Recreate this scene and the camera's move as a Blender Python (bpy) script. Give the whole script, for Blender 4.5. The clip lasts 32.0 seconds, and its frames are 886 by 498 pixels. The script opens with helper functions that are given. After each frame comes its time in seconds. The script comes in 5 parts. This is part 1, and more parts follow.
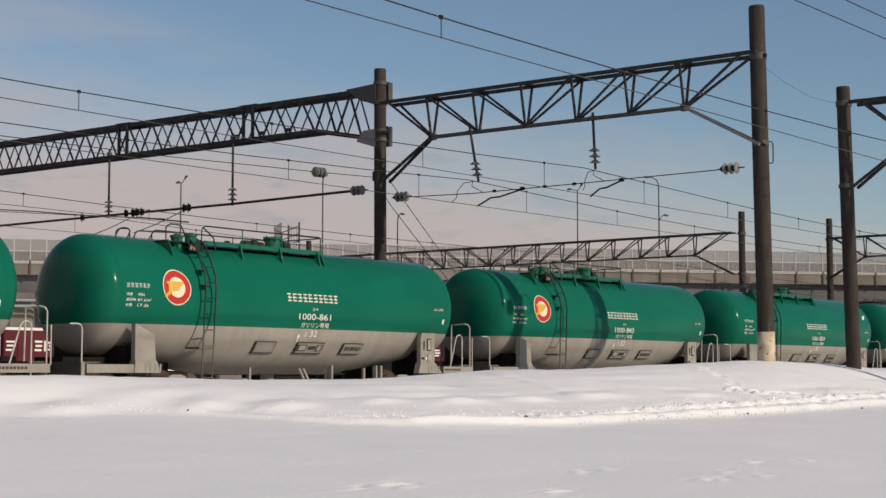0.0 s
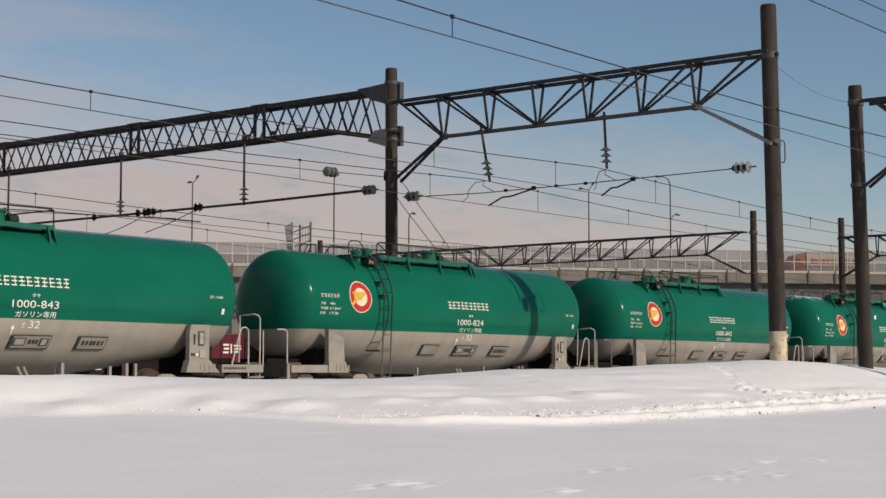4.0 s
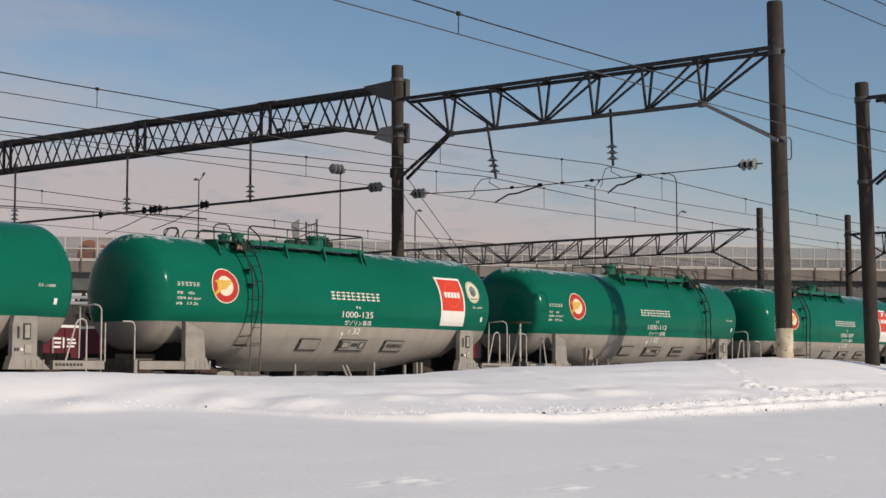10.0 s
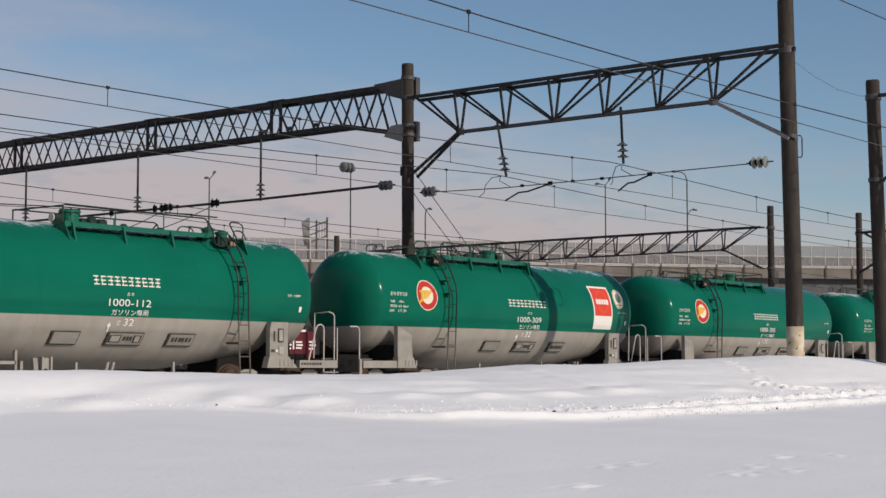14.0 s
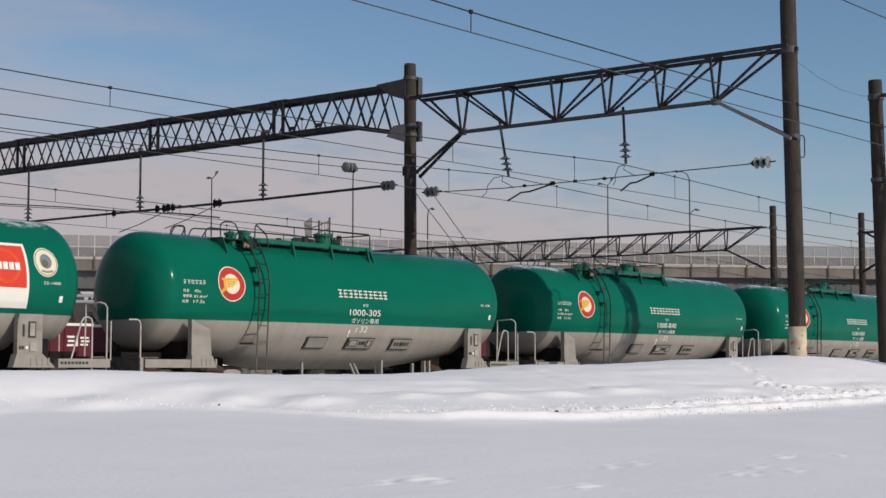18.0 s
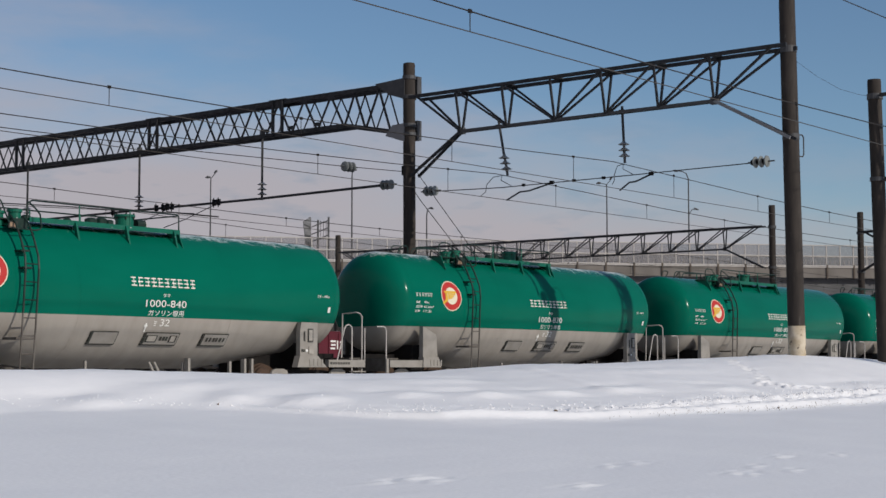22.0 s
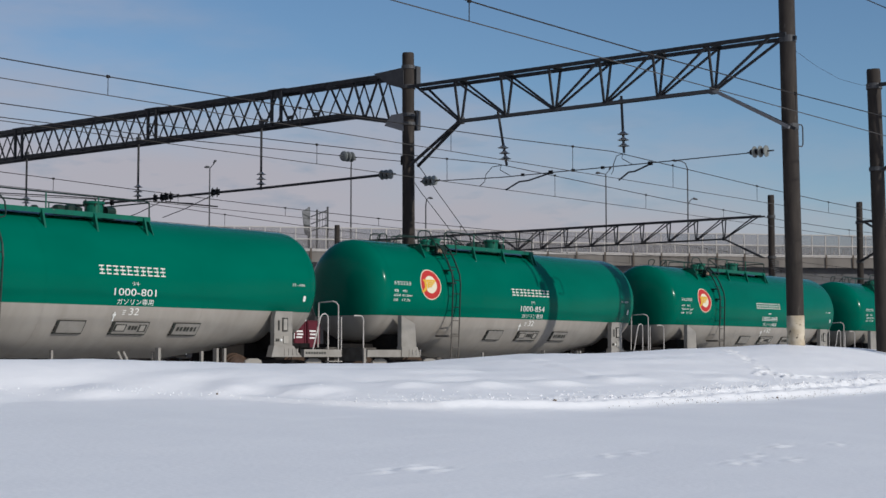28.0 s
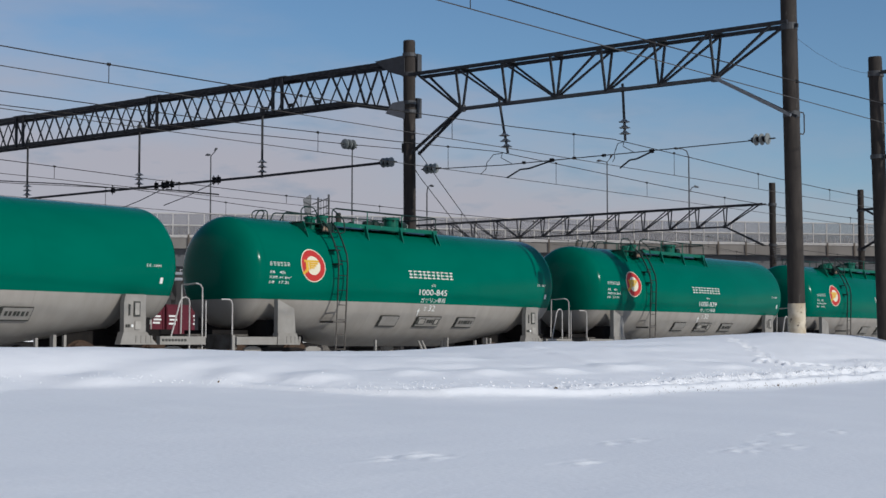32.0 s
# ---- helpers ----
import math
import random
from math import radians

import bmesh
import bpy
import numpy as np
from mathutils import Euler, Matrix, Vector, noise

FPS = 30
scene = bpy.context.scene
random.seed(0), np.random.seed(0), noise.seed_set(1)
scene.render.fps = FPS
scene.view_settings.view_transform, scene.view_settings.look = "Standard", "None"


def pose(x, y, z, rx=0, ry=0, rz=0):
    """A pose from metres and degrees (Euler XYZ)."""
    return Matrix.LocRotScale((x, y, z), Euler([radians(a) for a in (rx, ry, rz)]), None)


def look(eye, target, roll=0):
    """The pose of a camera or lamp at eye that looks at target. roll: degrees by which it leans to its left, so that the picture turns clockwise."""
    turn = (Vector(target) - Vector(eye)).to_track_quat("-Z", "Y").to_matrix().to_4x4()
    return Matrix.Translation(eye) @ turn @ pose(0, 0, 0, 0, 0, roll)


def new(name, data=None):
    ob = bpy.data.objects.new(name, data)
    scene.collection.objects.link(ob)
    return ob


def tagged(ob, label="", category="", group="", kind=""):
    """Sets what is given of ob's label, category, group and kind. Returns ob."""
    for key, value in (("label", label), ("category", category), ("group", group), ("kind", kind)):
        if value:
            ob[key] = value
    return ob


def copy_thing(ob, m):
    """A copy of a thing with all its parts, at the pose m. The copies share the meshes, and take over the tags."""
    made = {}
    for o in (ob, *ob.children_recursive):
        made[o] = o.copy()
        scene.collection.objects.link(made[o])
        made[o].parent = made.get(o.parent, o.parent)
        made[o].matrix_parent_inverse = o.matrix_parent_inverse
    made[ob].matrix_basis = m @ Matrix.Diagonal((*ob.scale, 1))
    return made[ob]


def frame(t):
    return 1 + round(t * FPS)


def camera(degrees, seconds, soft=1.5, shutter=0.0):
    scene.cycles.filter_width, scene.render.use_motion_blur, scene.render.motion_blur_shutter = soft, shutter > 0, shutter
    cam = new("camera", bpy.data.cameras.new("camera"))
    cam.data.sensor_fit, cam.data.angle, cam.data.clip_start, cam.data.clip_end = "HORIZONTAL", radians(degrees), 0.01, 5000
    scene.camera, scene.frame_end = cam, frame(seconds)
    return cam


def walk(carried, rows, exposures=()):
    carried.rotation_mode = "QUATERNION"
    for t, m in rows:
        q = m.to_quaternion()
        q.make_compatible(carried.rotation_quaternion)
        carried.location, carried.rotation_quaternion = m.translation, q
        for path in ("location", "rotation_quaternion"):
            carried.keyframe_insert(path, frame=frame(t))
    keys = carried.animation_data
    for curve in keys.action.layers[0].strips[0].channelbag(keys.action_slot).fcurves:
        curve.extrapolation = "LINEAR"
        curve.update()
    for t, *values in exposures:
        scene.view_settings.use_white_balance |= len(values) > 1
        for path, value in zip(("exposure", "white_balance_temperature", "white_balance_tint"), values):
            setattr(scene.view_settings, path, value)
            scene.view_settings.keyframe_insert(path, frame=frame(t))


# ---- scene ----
# Axes: X runs along the railway, Y across it (away from the camera), Z up; rail tops are at z = 0.
cam = camera(31.42, 32.0, soft=1.5)
EYE = (0.0, 0.0, 0.76)


def aim(yaw, pitch):
    a, b = radians(yaw), radians(pitch)
    return look(EYE, (math.cos(a) * math.cos(b), math.sin(a) * math.cos(b), EYE[2] + math.sin(b)))


PATH = [
    (0.0, 37.725, 4.566), (0.5, 37.849, 4.531), (1.0, 37.889, 4.531), (1.5, 37.883, 4.535), (2.0, 37.876, 4.51),
    (2.5, 37.918, 4.55), (3.0, 37.944, 4.56), (3.5, 38.044, 4.55), (5.5, 38.264, 4.565), (6.0, 38.327, 4.541),
    (6.5, 38.475, 4.49), (7.0, 38.489, 4.482), (7.5, 38.491, 4.508), (8.0, 38.522, 4.535), (8.5, 38.491, 4.51),
    (9.0, 38.426, 4.476), (9.5, 38.395, 4.447), (10.0, 38.363, 4.444), (10.5, 38.357, 4.444), (11.0, 38.363, 4.444),
    (11.5, 38.457, 4.444), (12.0, 38.752, 4.444), (12.5, 38.758, 4.436), (13.0, 38.748, 4.413), (13.5, 38.768, 4.385),
    (14.0, 38.738, 4.379), (14.5, 38.718, 4.381), (16.5, 38.768, 4.388), (17.0, 38.775, 4.386), (17.5, 38.808, 4.385),
    (18.0, 38.825, 4.381), (18.5, 38.808, 4.381), (19.0, 38.782, 4.375), (20.0, 38.776, 4.36), (21.0, 38.785, 4.37),
    (22.0, 38.79, 4.356), (23.0, 38.776, 4.342), (24.0, 38.776, 4.314), (24.5, 38.771, 4.289), (25.0, 38.762, 4.257),
    (25.5, 38.764, 4.22), (27.5, 38.775, 4.037), (28.0, 38.757, 3.985), (28.5, 38.79, 3.945), (29.0, 38.808, 3.912),
    (29.5, 38.805, 3.875), (30.0, 38.778, 3.81), (30.5, 38.778, 3.744), (31.0, 38.785, 3.672), (31.5, 38.78, 3.606),
    (32.0, 38.798, 3.543)]
EXPOSURES = [(0.0, 0.0, 6900, 10), (6.0, 0.02, 6850, 10), (13.0, 0.02, 6550, 10), (19.0, -0.03, 6250, 10), (22.0, -0.12, 6080, 9), (25.0, -0.12, 5980, 8), (28.0, -0.10, 5820, 7), (32.0, -0.12, 5680, 6)]
walk(cam, [(t, aim(a, b)) for t, a, b in PATH], EXPOSURES)

# ---- daylight ----
SUN_EL, SUN_X, SUN_Y = 27.0, 0.06, -1.0
world = bpy.data.worlds.new("sky")
scene.world = world
world.use_nodes = True
wt = world.node_tree
wt.nodes.clear()


def wn(kind, **inputs):
    node = wt.nodes.new(kind)
    for key, value in inputs.items():
        node.inputs[key].default_value = value
    return node


w_out = wn("ShaderNodeOutputWorld")
w_bg = wn("ShaderNodeBackground", Strength=0.086)
sky = wn("ShaderNodeTexSky")
sky.sky_type, sky.sun_disc = "NISHITA", False
sky.sun_elevation = radians(SUN_EL)
sky.sun_rotation = math.atan2(SUN_X, SUN_Y)
sky.air_density, sky.dust_density, sky.ozone_density = 1.0, 0.15, 3.0
# low cloud bank over the horizon, torn along its upper edge
w_tc = wn("ShaderNodeTexCoord")
w_sep = wn("ShaderNodeSeparateXYZ")
w_map = wn("ShaderNodeMapping")
w_map.inputs["Scale"].default_value = (3.0, 3.0, 11.0)
w_noise = wn("ShaderNodeTexNoise", Scale=1.6, Detail=6.0, Roughness=0.55)
w_add = wn("ShaderNodeMath")
w_add.operation = "MULTIPLY_ADD"
w_add.inputs[1].default_value = -0.16
w_range = wn("ShaderNodeMapRange")
w_range.inputs["From Min"].default_value = 0.115
w_range.inputs["From Max"].default_value = -0.005
w_range.interpolation_type = "SMOOTHSTEP"
w_tilt = wn("ShaderNodeMath")
w_tilt.operation = "MULTIPLY_ADD"
w_tilt.inputs[1].default_value = 0.25
w_lift = wn("ShaderNodeMath")
w_lift.inputs[1].default_value = -0.190
w_cap = wn("ShaderNodeMath")
w_cap.operation = "MULTIPLY"
w_cap.inputs[1].default_value = 0.9
w_wisp = wn("ShaderNodeTexNoise", Scale=7.0, Detail=7.0, Roughness=0.55)
w_wr = wn("ShaderNodeMapRange")
w_wr.inputs["From Min"].default_value, w_wr.inputs["From Max"].default_value = 0.55, 0.74
w_tone = wn("ShaderNodeMix")
w_tone.data_type = "RGBA"
w_tone.inputs["A"].default_value, w_tone.inputs["B"].default_value = (5.75, 4.95, 4.95, 1), (4.15, 4.1, 4.5, 1)
w_mix = wn("ShaderNodeMix")
w_mix.data_type = "RGBA"
w_mix.inputs["B"].default_value = (4.75, 4.3, 4.5, 1)
for a, b in ((w_tc.outputs["Generated"], w_sep.inputs[0]), (w_tc.outputs["Generated"], w_map.inputs["Vector"]),
             (w_map.outputs[0], w_noise.inputs["Vector"]), (w_noise.outputs[0], w_add.inputs[0]),
             (w_sep.outputs["X"], w_tilt.inputs[0]), (w_sep.outputs["Z"], w_tilt.inputs[2]), (w_tilt.outputs[0], w_lift.inputs[0]), (w_lift.outputs[0], w_add.inputs[2]), (w_add.outputs[0], w_range.inputs["Value"]),
             (w_range.outputs[0], w_cap.inputs[0]), (w_cap.outputs[0], w_mix.inputs["Factor"]),
             (sky.outputs[0], w_mix.inputs["A"]), (w_mix.outputs["Result"], w_bg.inputs["Color"]),
             (w_bg.outputs[0], w_out.inputs[0]), (w_map.outputs[0], w_wisp.inputs["Vector"]),
             (w_wisp.outputs[0], w_wr.inputs["Value"]), (w_wr.outputs[0], w_tone.inputs["Factor"]), (w_tone.outputs["Result"], w_mix.inputs["B"])):
    wt.links.new(a, b)

sun = new("sun", bpy.data.lights.new("sun", "SUN"))
sun.data.energy, sun.data.angle, sun.data.color = 3.45, radians(0.6), (1.0, 0.875, 0.735)
_flat = Vector((SUN_X, SUN_Y, 0)).normalized() * math.cos(radians(SUN_EL))
sun.matrix_world = look((_flat.x * 60, _flat.y * 60, math.sin(radians(SUN_EL)) * 60), (0, 0, 0))


# ---- materials ----
def material(name, base, rough=0.6, metal=0.0, second=None, scale=6.0, amount=0.5, bump=0.0, bump_scale=40.0,
             stretch=(1, 1, 1), coat=0.0, spec=0.22, alpha=1.0, spots=None, spot_scale=14.0, spot_at=0.62):
    """A worn surface: base colour broken up by a second tone and by small spots, with fine relief."""
    mat = bpy.data.materials.new(name)
    mat.use_nodes = True
    nt = mat.node_tree
    b = nt.nodes["Principled BSDF"]
    b.inputs["Roughness"].default_value = rough
    b.inputs["Metallic"].default_value = metal
    b.inputs["Coat Weight"].default_value = coat
    b.inputs["Coat Roughness"].default_value = 0.12
    b.inputs["Specular IOR Level"].default_value = spec
    b.inputs["Alpha"].default_value = alpha
    tc = nt.nodes.new("ShaderNodeTexCoord")
    mp = nt.nodes.new("ShaderNodeMapping")
    mp.inputs["Scale"].default_value = stretch
    info = nt.nodes.new("ShaderNodeObjectInfo")
    off = nt.nodes.new("ShaderNodeVectorMath")
    off.operation = "ADD"
    rnd = nt.nodes.new("ShaderNodeMath")
    rnd.operation = "MULTIPLY"
    rnd.inputs[1].default_value = 37.0
    nt.links.new(info.outputs["Random"], rnd.inputs[0])
    nt.links.new(tc.outputs["Object"], off.inputs[0])
    nt.links.new(rnd.outputs[0], off.inputs[1])
    nt.links.new(off.outputs[0], mp.inputs["Vector"])
    n1 = nt.nodes.new("ShaderNodeTexNoise")
    n1.inputs["Scale"].default_value, n1.inputs["Detail"].default_value = scale, 5
    nt.links.new(mp.outputs[0], n1.inputs["Vector"])
    r1 = nt.nodes.new("ShaderNodeMapRange")
    r1.inputs["From Min"].default_value, r1.inputs["From Max"].default_value = 0.35, 0.7
    r1.inputs["To Max"].default_value = amount
    nt.links.new(n1.outputs[0], r1.inputs["Value"])
    mx = nt.nodes.new("ShaderNodeMix")
    mx.data_type = "RGBA"
    mx.inputs["A"].default_value = (*base, 1)
    mx.inputs["B"].default_value = (*(second or [c * 0.7 for c in base]), 1)
    nt.links.new(r1.outputs[0], mx.inputs["Factor"])
    colour = mx.outputs["Result"]
    if spots:
        n2 = nt.nodes.new("ShaderNodeTexNoise")
        n2.inputs["Scale"].default_value, n2.inputs["Detail"].default_value = spot_scale, 8
        nt.links.new(mp.outputs[0], n2.inputs["Vector"])
        r2 = nt.nodes.new("ShaderNodeMapRange")
        r2.inputs["From Min"].default_value, r2.inputs["From Max"].default_value = spot_at, spot_at + 0.08
        nt.links.new(n2.outputs[0], r2.inputs["Value"])
        m2 = nt.nodes.new("ShaderNodeMix")
        m2.data_type = "RGBA"
        m2.inputs["B"].default_value = (*spots, 1)
        nt.links.new(r2.outputs[0], m2.inputs["Factor"])
        nt.links.new(colour, m2.inputs["A"])
        colour = m2.outputs["Result"]
    nt.links.new(colour, b.inputs["Base Color"])
    if bump:
        n3 = nt.nodes.new("ShaderNodeTexNoise")
        n3.inputs["Scale"].default_value, n3.inputs["Detail"].default_value = bump_scale, 4
        nt.links.new(mp.outputs[0], n3.inputs["Vector"])
        bp = nt.nodes.new("ShaderNodeBump")
        bp.inputs["Strength"].default_value, bp.inputs["Distance"].default_value = bump, 0.02
        nt.links.new(n3.outputs[0], bp.inputs["Height"])
        nt.links.new(bp.outputs[0], b.inputs["Normal"])
    return mat


def off_socket(nt):
    return next(n for n in nt.nodes if n.type == "VECT_MATH").outputs[0]


def tank_paint(name, frost):
    """Green gloss paint over light grey below the waterline stripe, streaked with road dirt, frost on the crown."""
    mat = material(name, (0.004, 0.122, 0.078), rough=0.17, second=(0.003, 0.102, 0.065), scale=1.3, amount=0.7,
                   coat=0.0, spec=0.08, bump=0.02, bump_scale=2.2, stretch=(0.5, 1, 1.2))
    nt = mat.node_tree
    b = nt.nodes["Principled BSDF"]
    green = b.inputs["Base Color"].links[0].from_socket
    tc = next(n for n in nt.nodes if n.type == "TEX_COORD")
    mp = next(n for n in nt.nodes if n.type == "MAPPING")
    sep = nt.nodes.new("ShaderNodeSeparateXYZ")
    nt.links.new(tc.outputs["Object"], sep.inputs[0])
    # grey belly with vertical grime streaks
    sm = nt.nodes.new("ShaderNodeMapping")
    sm.inputs["Scale"].default_value = (5.0, 1.2, 0.7)
    nt.links.new(mp.outputs[0], sm.inputs["Vector"])
    streak = nt.nodes.new("ShaderNodeTexNoise")
    streak.inputs["Scale"].default_value, streak.inputs["Detail"].default_value = 1.5, 6
    nt.links.new(sm.outputs[0], streak.inputs["Vector"])
    ramp = nt.nodes.new("ShaderNodeMix")
    ramp.data_type = "RGBA"
    ramp.inputs["A"].default_value, ramp.inputs["B"].default_value = (0.335, 0.312, 0.277, 1), (0.285, 0.263, 0.23, 1)
    sr = nt.nodes.new("ShaderNodeMapRange")
    sr.inputs["From Min"].default_value, sr.inputs["From Max"].default_value = 0.35, 0.75
    nt.links.new(streak.outputs[0], sr.inputs["Value"])
    nt.links.new(sr.outputs[0], ramp.inputs["Factor"])
    low = nt.nodes.new("ShaderNodeMath")
    low.operation = "LESS_THAN"
    low.inputs[1].default_value = 1.80
    nt.links.new(sep.outputs["Z"], low.inputs[0])
    m1 = nt.nodes.new("ShaderNodeMix")
    m1.data_type = "RGBA"
    nt.links.new(low.outputs[0], m1.inputs["Factor"])
    nt.links.new(green, m1.inputs["A"])
    nt.links.new(ramp.outputs["Result"], m1.inputs["B"])
    # frost that clings to the crown of the shell
    fn = nt.nodes.new("ShaderNodeTexNoise")
    fn.inputs["Scale"].default_value, fn.inputs["Detail"].default_value = 2.6, 15
    fn.inputs["Roughness"].default_value = 0.86
    nt.links.new(off_socket(nt), fn.inputs["Vector"])
    h = nt.nodes.new("ShaderNodeMapRange")
    h.inputs["From Min"].default_value, h.inputs["From Max"].default_value = (3.08 if frost > 0.1 else 3.18), 3.68
    h.inputs["To Min"].default_value, h.inputs["To Max"].default_value = -0.34, frost
    nt.links.new(sep.outputs["Z"], h.inputs["Value"])
    s = nt.nodes.new("ShaderNodeMath")
    nt.links.new(fn.outputs[0], s.inputs[0])
    nt.links.new(h.outputs[0], s.inputs[1])
    fr = nt.nodes.new("ShaderNodeMapRange")
    fr.inputs["From Min"].default_value, fr.inputs["From Max"].default_value = 0.57, 0.70
    fr.inputs["To Max"].default_value = 0.85
    nt.links.new(s.outputs[0], fr.inputs["Value"])
    m2 = nt.nodes.new("ShaderNodeMix")
    m2.data_type = "RGBA"
    m2.inputs["B"].default_value = (0.72, 0.76, 0.78, 1)
    nt.links.new(fr.outputs[0], m2.inputs["Factor"])
    nt.links.new(m1.outputs["Result"], m2.inputs["A"])
    nt.links.new(m2.outputs["Result"], b.inputs["Base Color"])
    rr = nt.nodes.new("ShaderNodeMapRange")
    rr.inputs["To Min"].default_value, rr.inputs["To Max"].default_value = 0.17, 0.62
    mxr = nt.nodes.new("ShaderNodeMath")
    mxr.operation = "MAXIMUM"
    nt.links.new(fr.outputs[0], mxr.inputs[0])
    nt.links.new(low.outputs[0], mxr.inputs[1])
    nt.links.new(mxr.outputs[0], rr.inputs["Value"])
    nt.links.new(rr.outputs[0], b.inputs["Roughness"])
    return mat


TANK = [tank_paint("tank_paint_light_frost", 0.05), tank_paint("tank_paint_frosted", 0.20)]
GREEN = material("green_ironwork", (0.006, 0.12, 0.075), rough=0.45, second=(0.01, 0.07, 0.05), scale=7, spots=(0.5, 0.53, 0.54), spot_at=0.68)
DKGREEN = material("dark_green_ladder", (0.009, 0.03, 0.024), rough=0.5, second=(0.03, 0.03, 0.025), scale=9)
GREY = material("grey_wagon_paint", (0.29, 0.275, 0.247), rough=0.6, second=(0.22, 0.205, 0.18), scale=3.5, amount=0.8, bump=0.1, bump_scale=25)
DKGREY = material("grimy_underframe", (0.13, 0.12, 0.105), rough=0.75, second=(0.06, 0.052, 0.045), scale=4, amount=0.9, bump=0.15, bump_scale=20)
PALE = material("pale_handrail", (0.50, 0.48, 0.45), rough=0.5, second=(0.30, 0.27, 0.24), scale=6)
BLACK = material("black_running_gear", (0.010, 0.0095, 0.0095), rough=0.85, spec=0.2, second=(0.022, 0.018, 0.015), scale=5, bump=0.2)
RUST = material("rusty_wheel", (0.075, 0.048, 0.033), rough=0.75, second=(0.035, 0.027, 0.022), scale=8, bump=0.2)
WHITE = material("white_lettering", (0.78, 0.78, 0.74), rough=0.55, second=(0.55, 0.56, 0.52), scale=20, amount=0.5)
NAMEPAINT = material("name_lettering", (0.74, 0.73, 0.66), rough=0.5, second=(0.60, 0.58, 0.50), scale=14, amount=0.5)
CREAM = material("cream_lettering", (0.72, 0.66, 0.50), rough=0.55, second=(0.55, 0.50, 0.38), scale=20, amount=0.5)
BACKING = material("dark_backing", (0.05, 0.045, 0.04), rough=0.6, second=(0.03, 0.05, 0.04))
TAN = material("tan_card", (0.30, 0.21, 0.14), rough=0.7, second=(0.2, 0.14, 0.1), scale=20)
RED = material("red_enamel", (0.46, 0.035, 0.03), rough=0.4, second=(0.34, 0.03, 0.025), scale=8)
SCARLET = material("scarlet_decal", (0.62, 0.055, 0.03), rough=0.4, second=(0.5, 0.05, 0.03), scale=5)
ORANGE = material("orange_decal", (0.66, 0.09, 0.032), rough=0.4, second=(0.56, 0.06, 0.03), scale=5)
PANELWHITE = material("white_panel_film", (0.76, 0.74, 0.69), rough=0.5, second=(0.68, 0.66, 0.61), scale=3, amount=0.5)
YELLOW = material("yellow_wing", (0.66, 0.40, 0.035), rough=0.45, second=(0.5, 0.28, 0.03), scale=10)
BLUEGREY = material("blue_grey_print", (0.17, 0.22, 0.25), rough=0.5, second=(0.12, 0.15, 0.17), scale=14)
MOSS = material("moss_print", (0.10, 0.13, 0.08), rough=0.5, second=(0.07, 0.09, 0.06), scale=14)
PLATE = material("card_plate", (0.36, 0.34, 0.30), rough=0.6, second=(0.22, 0.2, 0.18), scale=9)
SHED = material("grey_glazed_shed", (0.25, 0.25, 0.245), rough=0.25, second=(0.15, 0.15, 0.148), scale=9)
# dark ground for unseen areas, keeps snow bounce off the wagons
UNSEEN_BED = material("dark_unseen_bed", (0.075, 0.068, 0.062), rough=0.95, second=(0.13, 0.125, 0.12), scale=2.2, amount=0.8, bump=0.5, bump_scale=22, spots=(0.55, 0.56, 0.58), spot_scale=0.9, spot_at=0.66)
POLE = material("dark_concrete_pole", (0.030, 0.026, 0.023), rough=0.85, second=(0.052, 0.044, 0.038), scale=2.5, amount=0.9, bump=0.25,
                bump_scale=30, stretch=(3, 3, 0.7), spots=(0.075, 0.068, 0.06), spot_scale=5, spot_at=0.66)
BAND = material("cream_weathered_band", (0.56, 0.50, 0.39), rough=0.7, second=(0.36, 0.29, 0.19), scale=4, amount=0.9,
                spots=(0.07, 0.055, 0.045), spot_scale=9, spot_at=0.585, bump=0.2)
IRON = material("weathered_truss_steel", (0.024, 0.025, 0.027), rough=0.6, metal=0.2, second=(0.06, 0.062, 0.066), scale=3, amount=0.7,
                stretch=(1, 3, 3))
GALV = material("galvanised_steel", (0.42, 0.43, 0.44), rough=0.5, metal=0.5, second=(0.28, 0.28, 0.29), scale=5)
DULL = material("dull_zinc", (0.22, 0.225, 0.23), rough=0.5, metal=0.4, second=(0.14, 0.14, 0.145), scale=4)
GUSSET = material("grey_gusset_plate", (0.06, 0.062, 0.065), rough=0.55, metal=0.2, second=(0.11, 0.11, 0.112), scale=4)
# lighter than WIRE: the glint along the contact wire is in the colour
BRIGHT = material("glint_contact_wire", (0.055, 0.050, 0.044), rough=0.5, second=(0.055, 0.05, 0.045))
WIRE = material("copper_wire_patina", (0.022, 0.020, 0.019), rough=0.7, second=(0.04, 0.035, 0.03))
PORCELAIN = material("glazed_insulator", (0.20, 0.215, 0.21), rough=0.25, second=(0.15, 0.16, 0.155), scale=10)
CONCRETE = material("bridge_concrete", (0.195, 0.18, 0.162), rough=0.85, second=(0.13, 0.12, 0.106), scale=0.5, amount=0.9, bump=0.15, bump_scale=6,
                    stretch=(1, 1, 0.4), spots=(0.14, 0.13, 0.12), spot_scale=1.2, spot_at=0.66)
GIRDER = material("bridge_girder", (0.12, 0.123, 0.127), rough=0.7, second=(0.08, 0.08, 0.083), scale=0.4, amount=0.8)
RAILING = material("pale_fence_post", (0.48, 0.46, 0.43), rough=0.55, second=(0.30, 0.275, 0.25), scale=2)
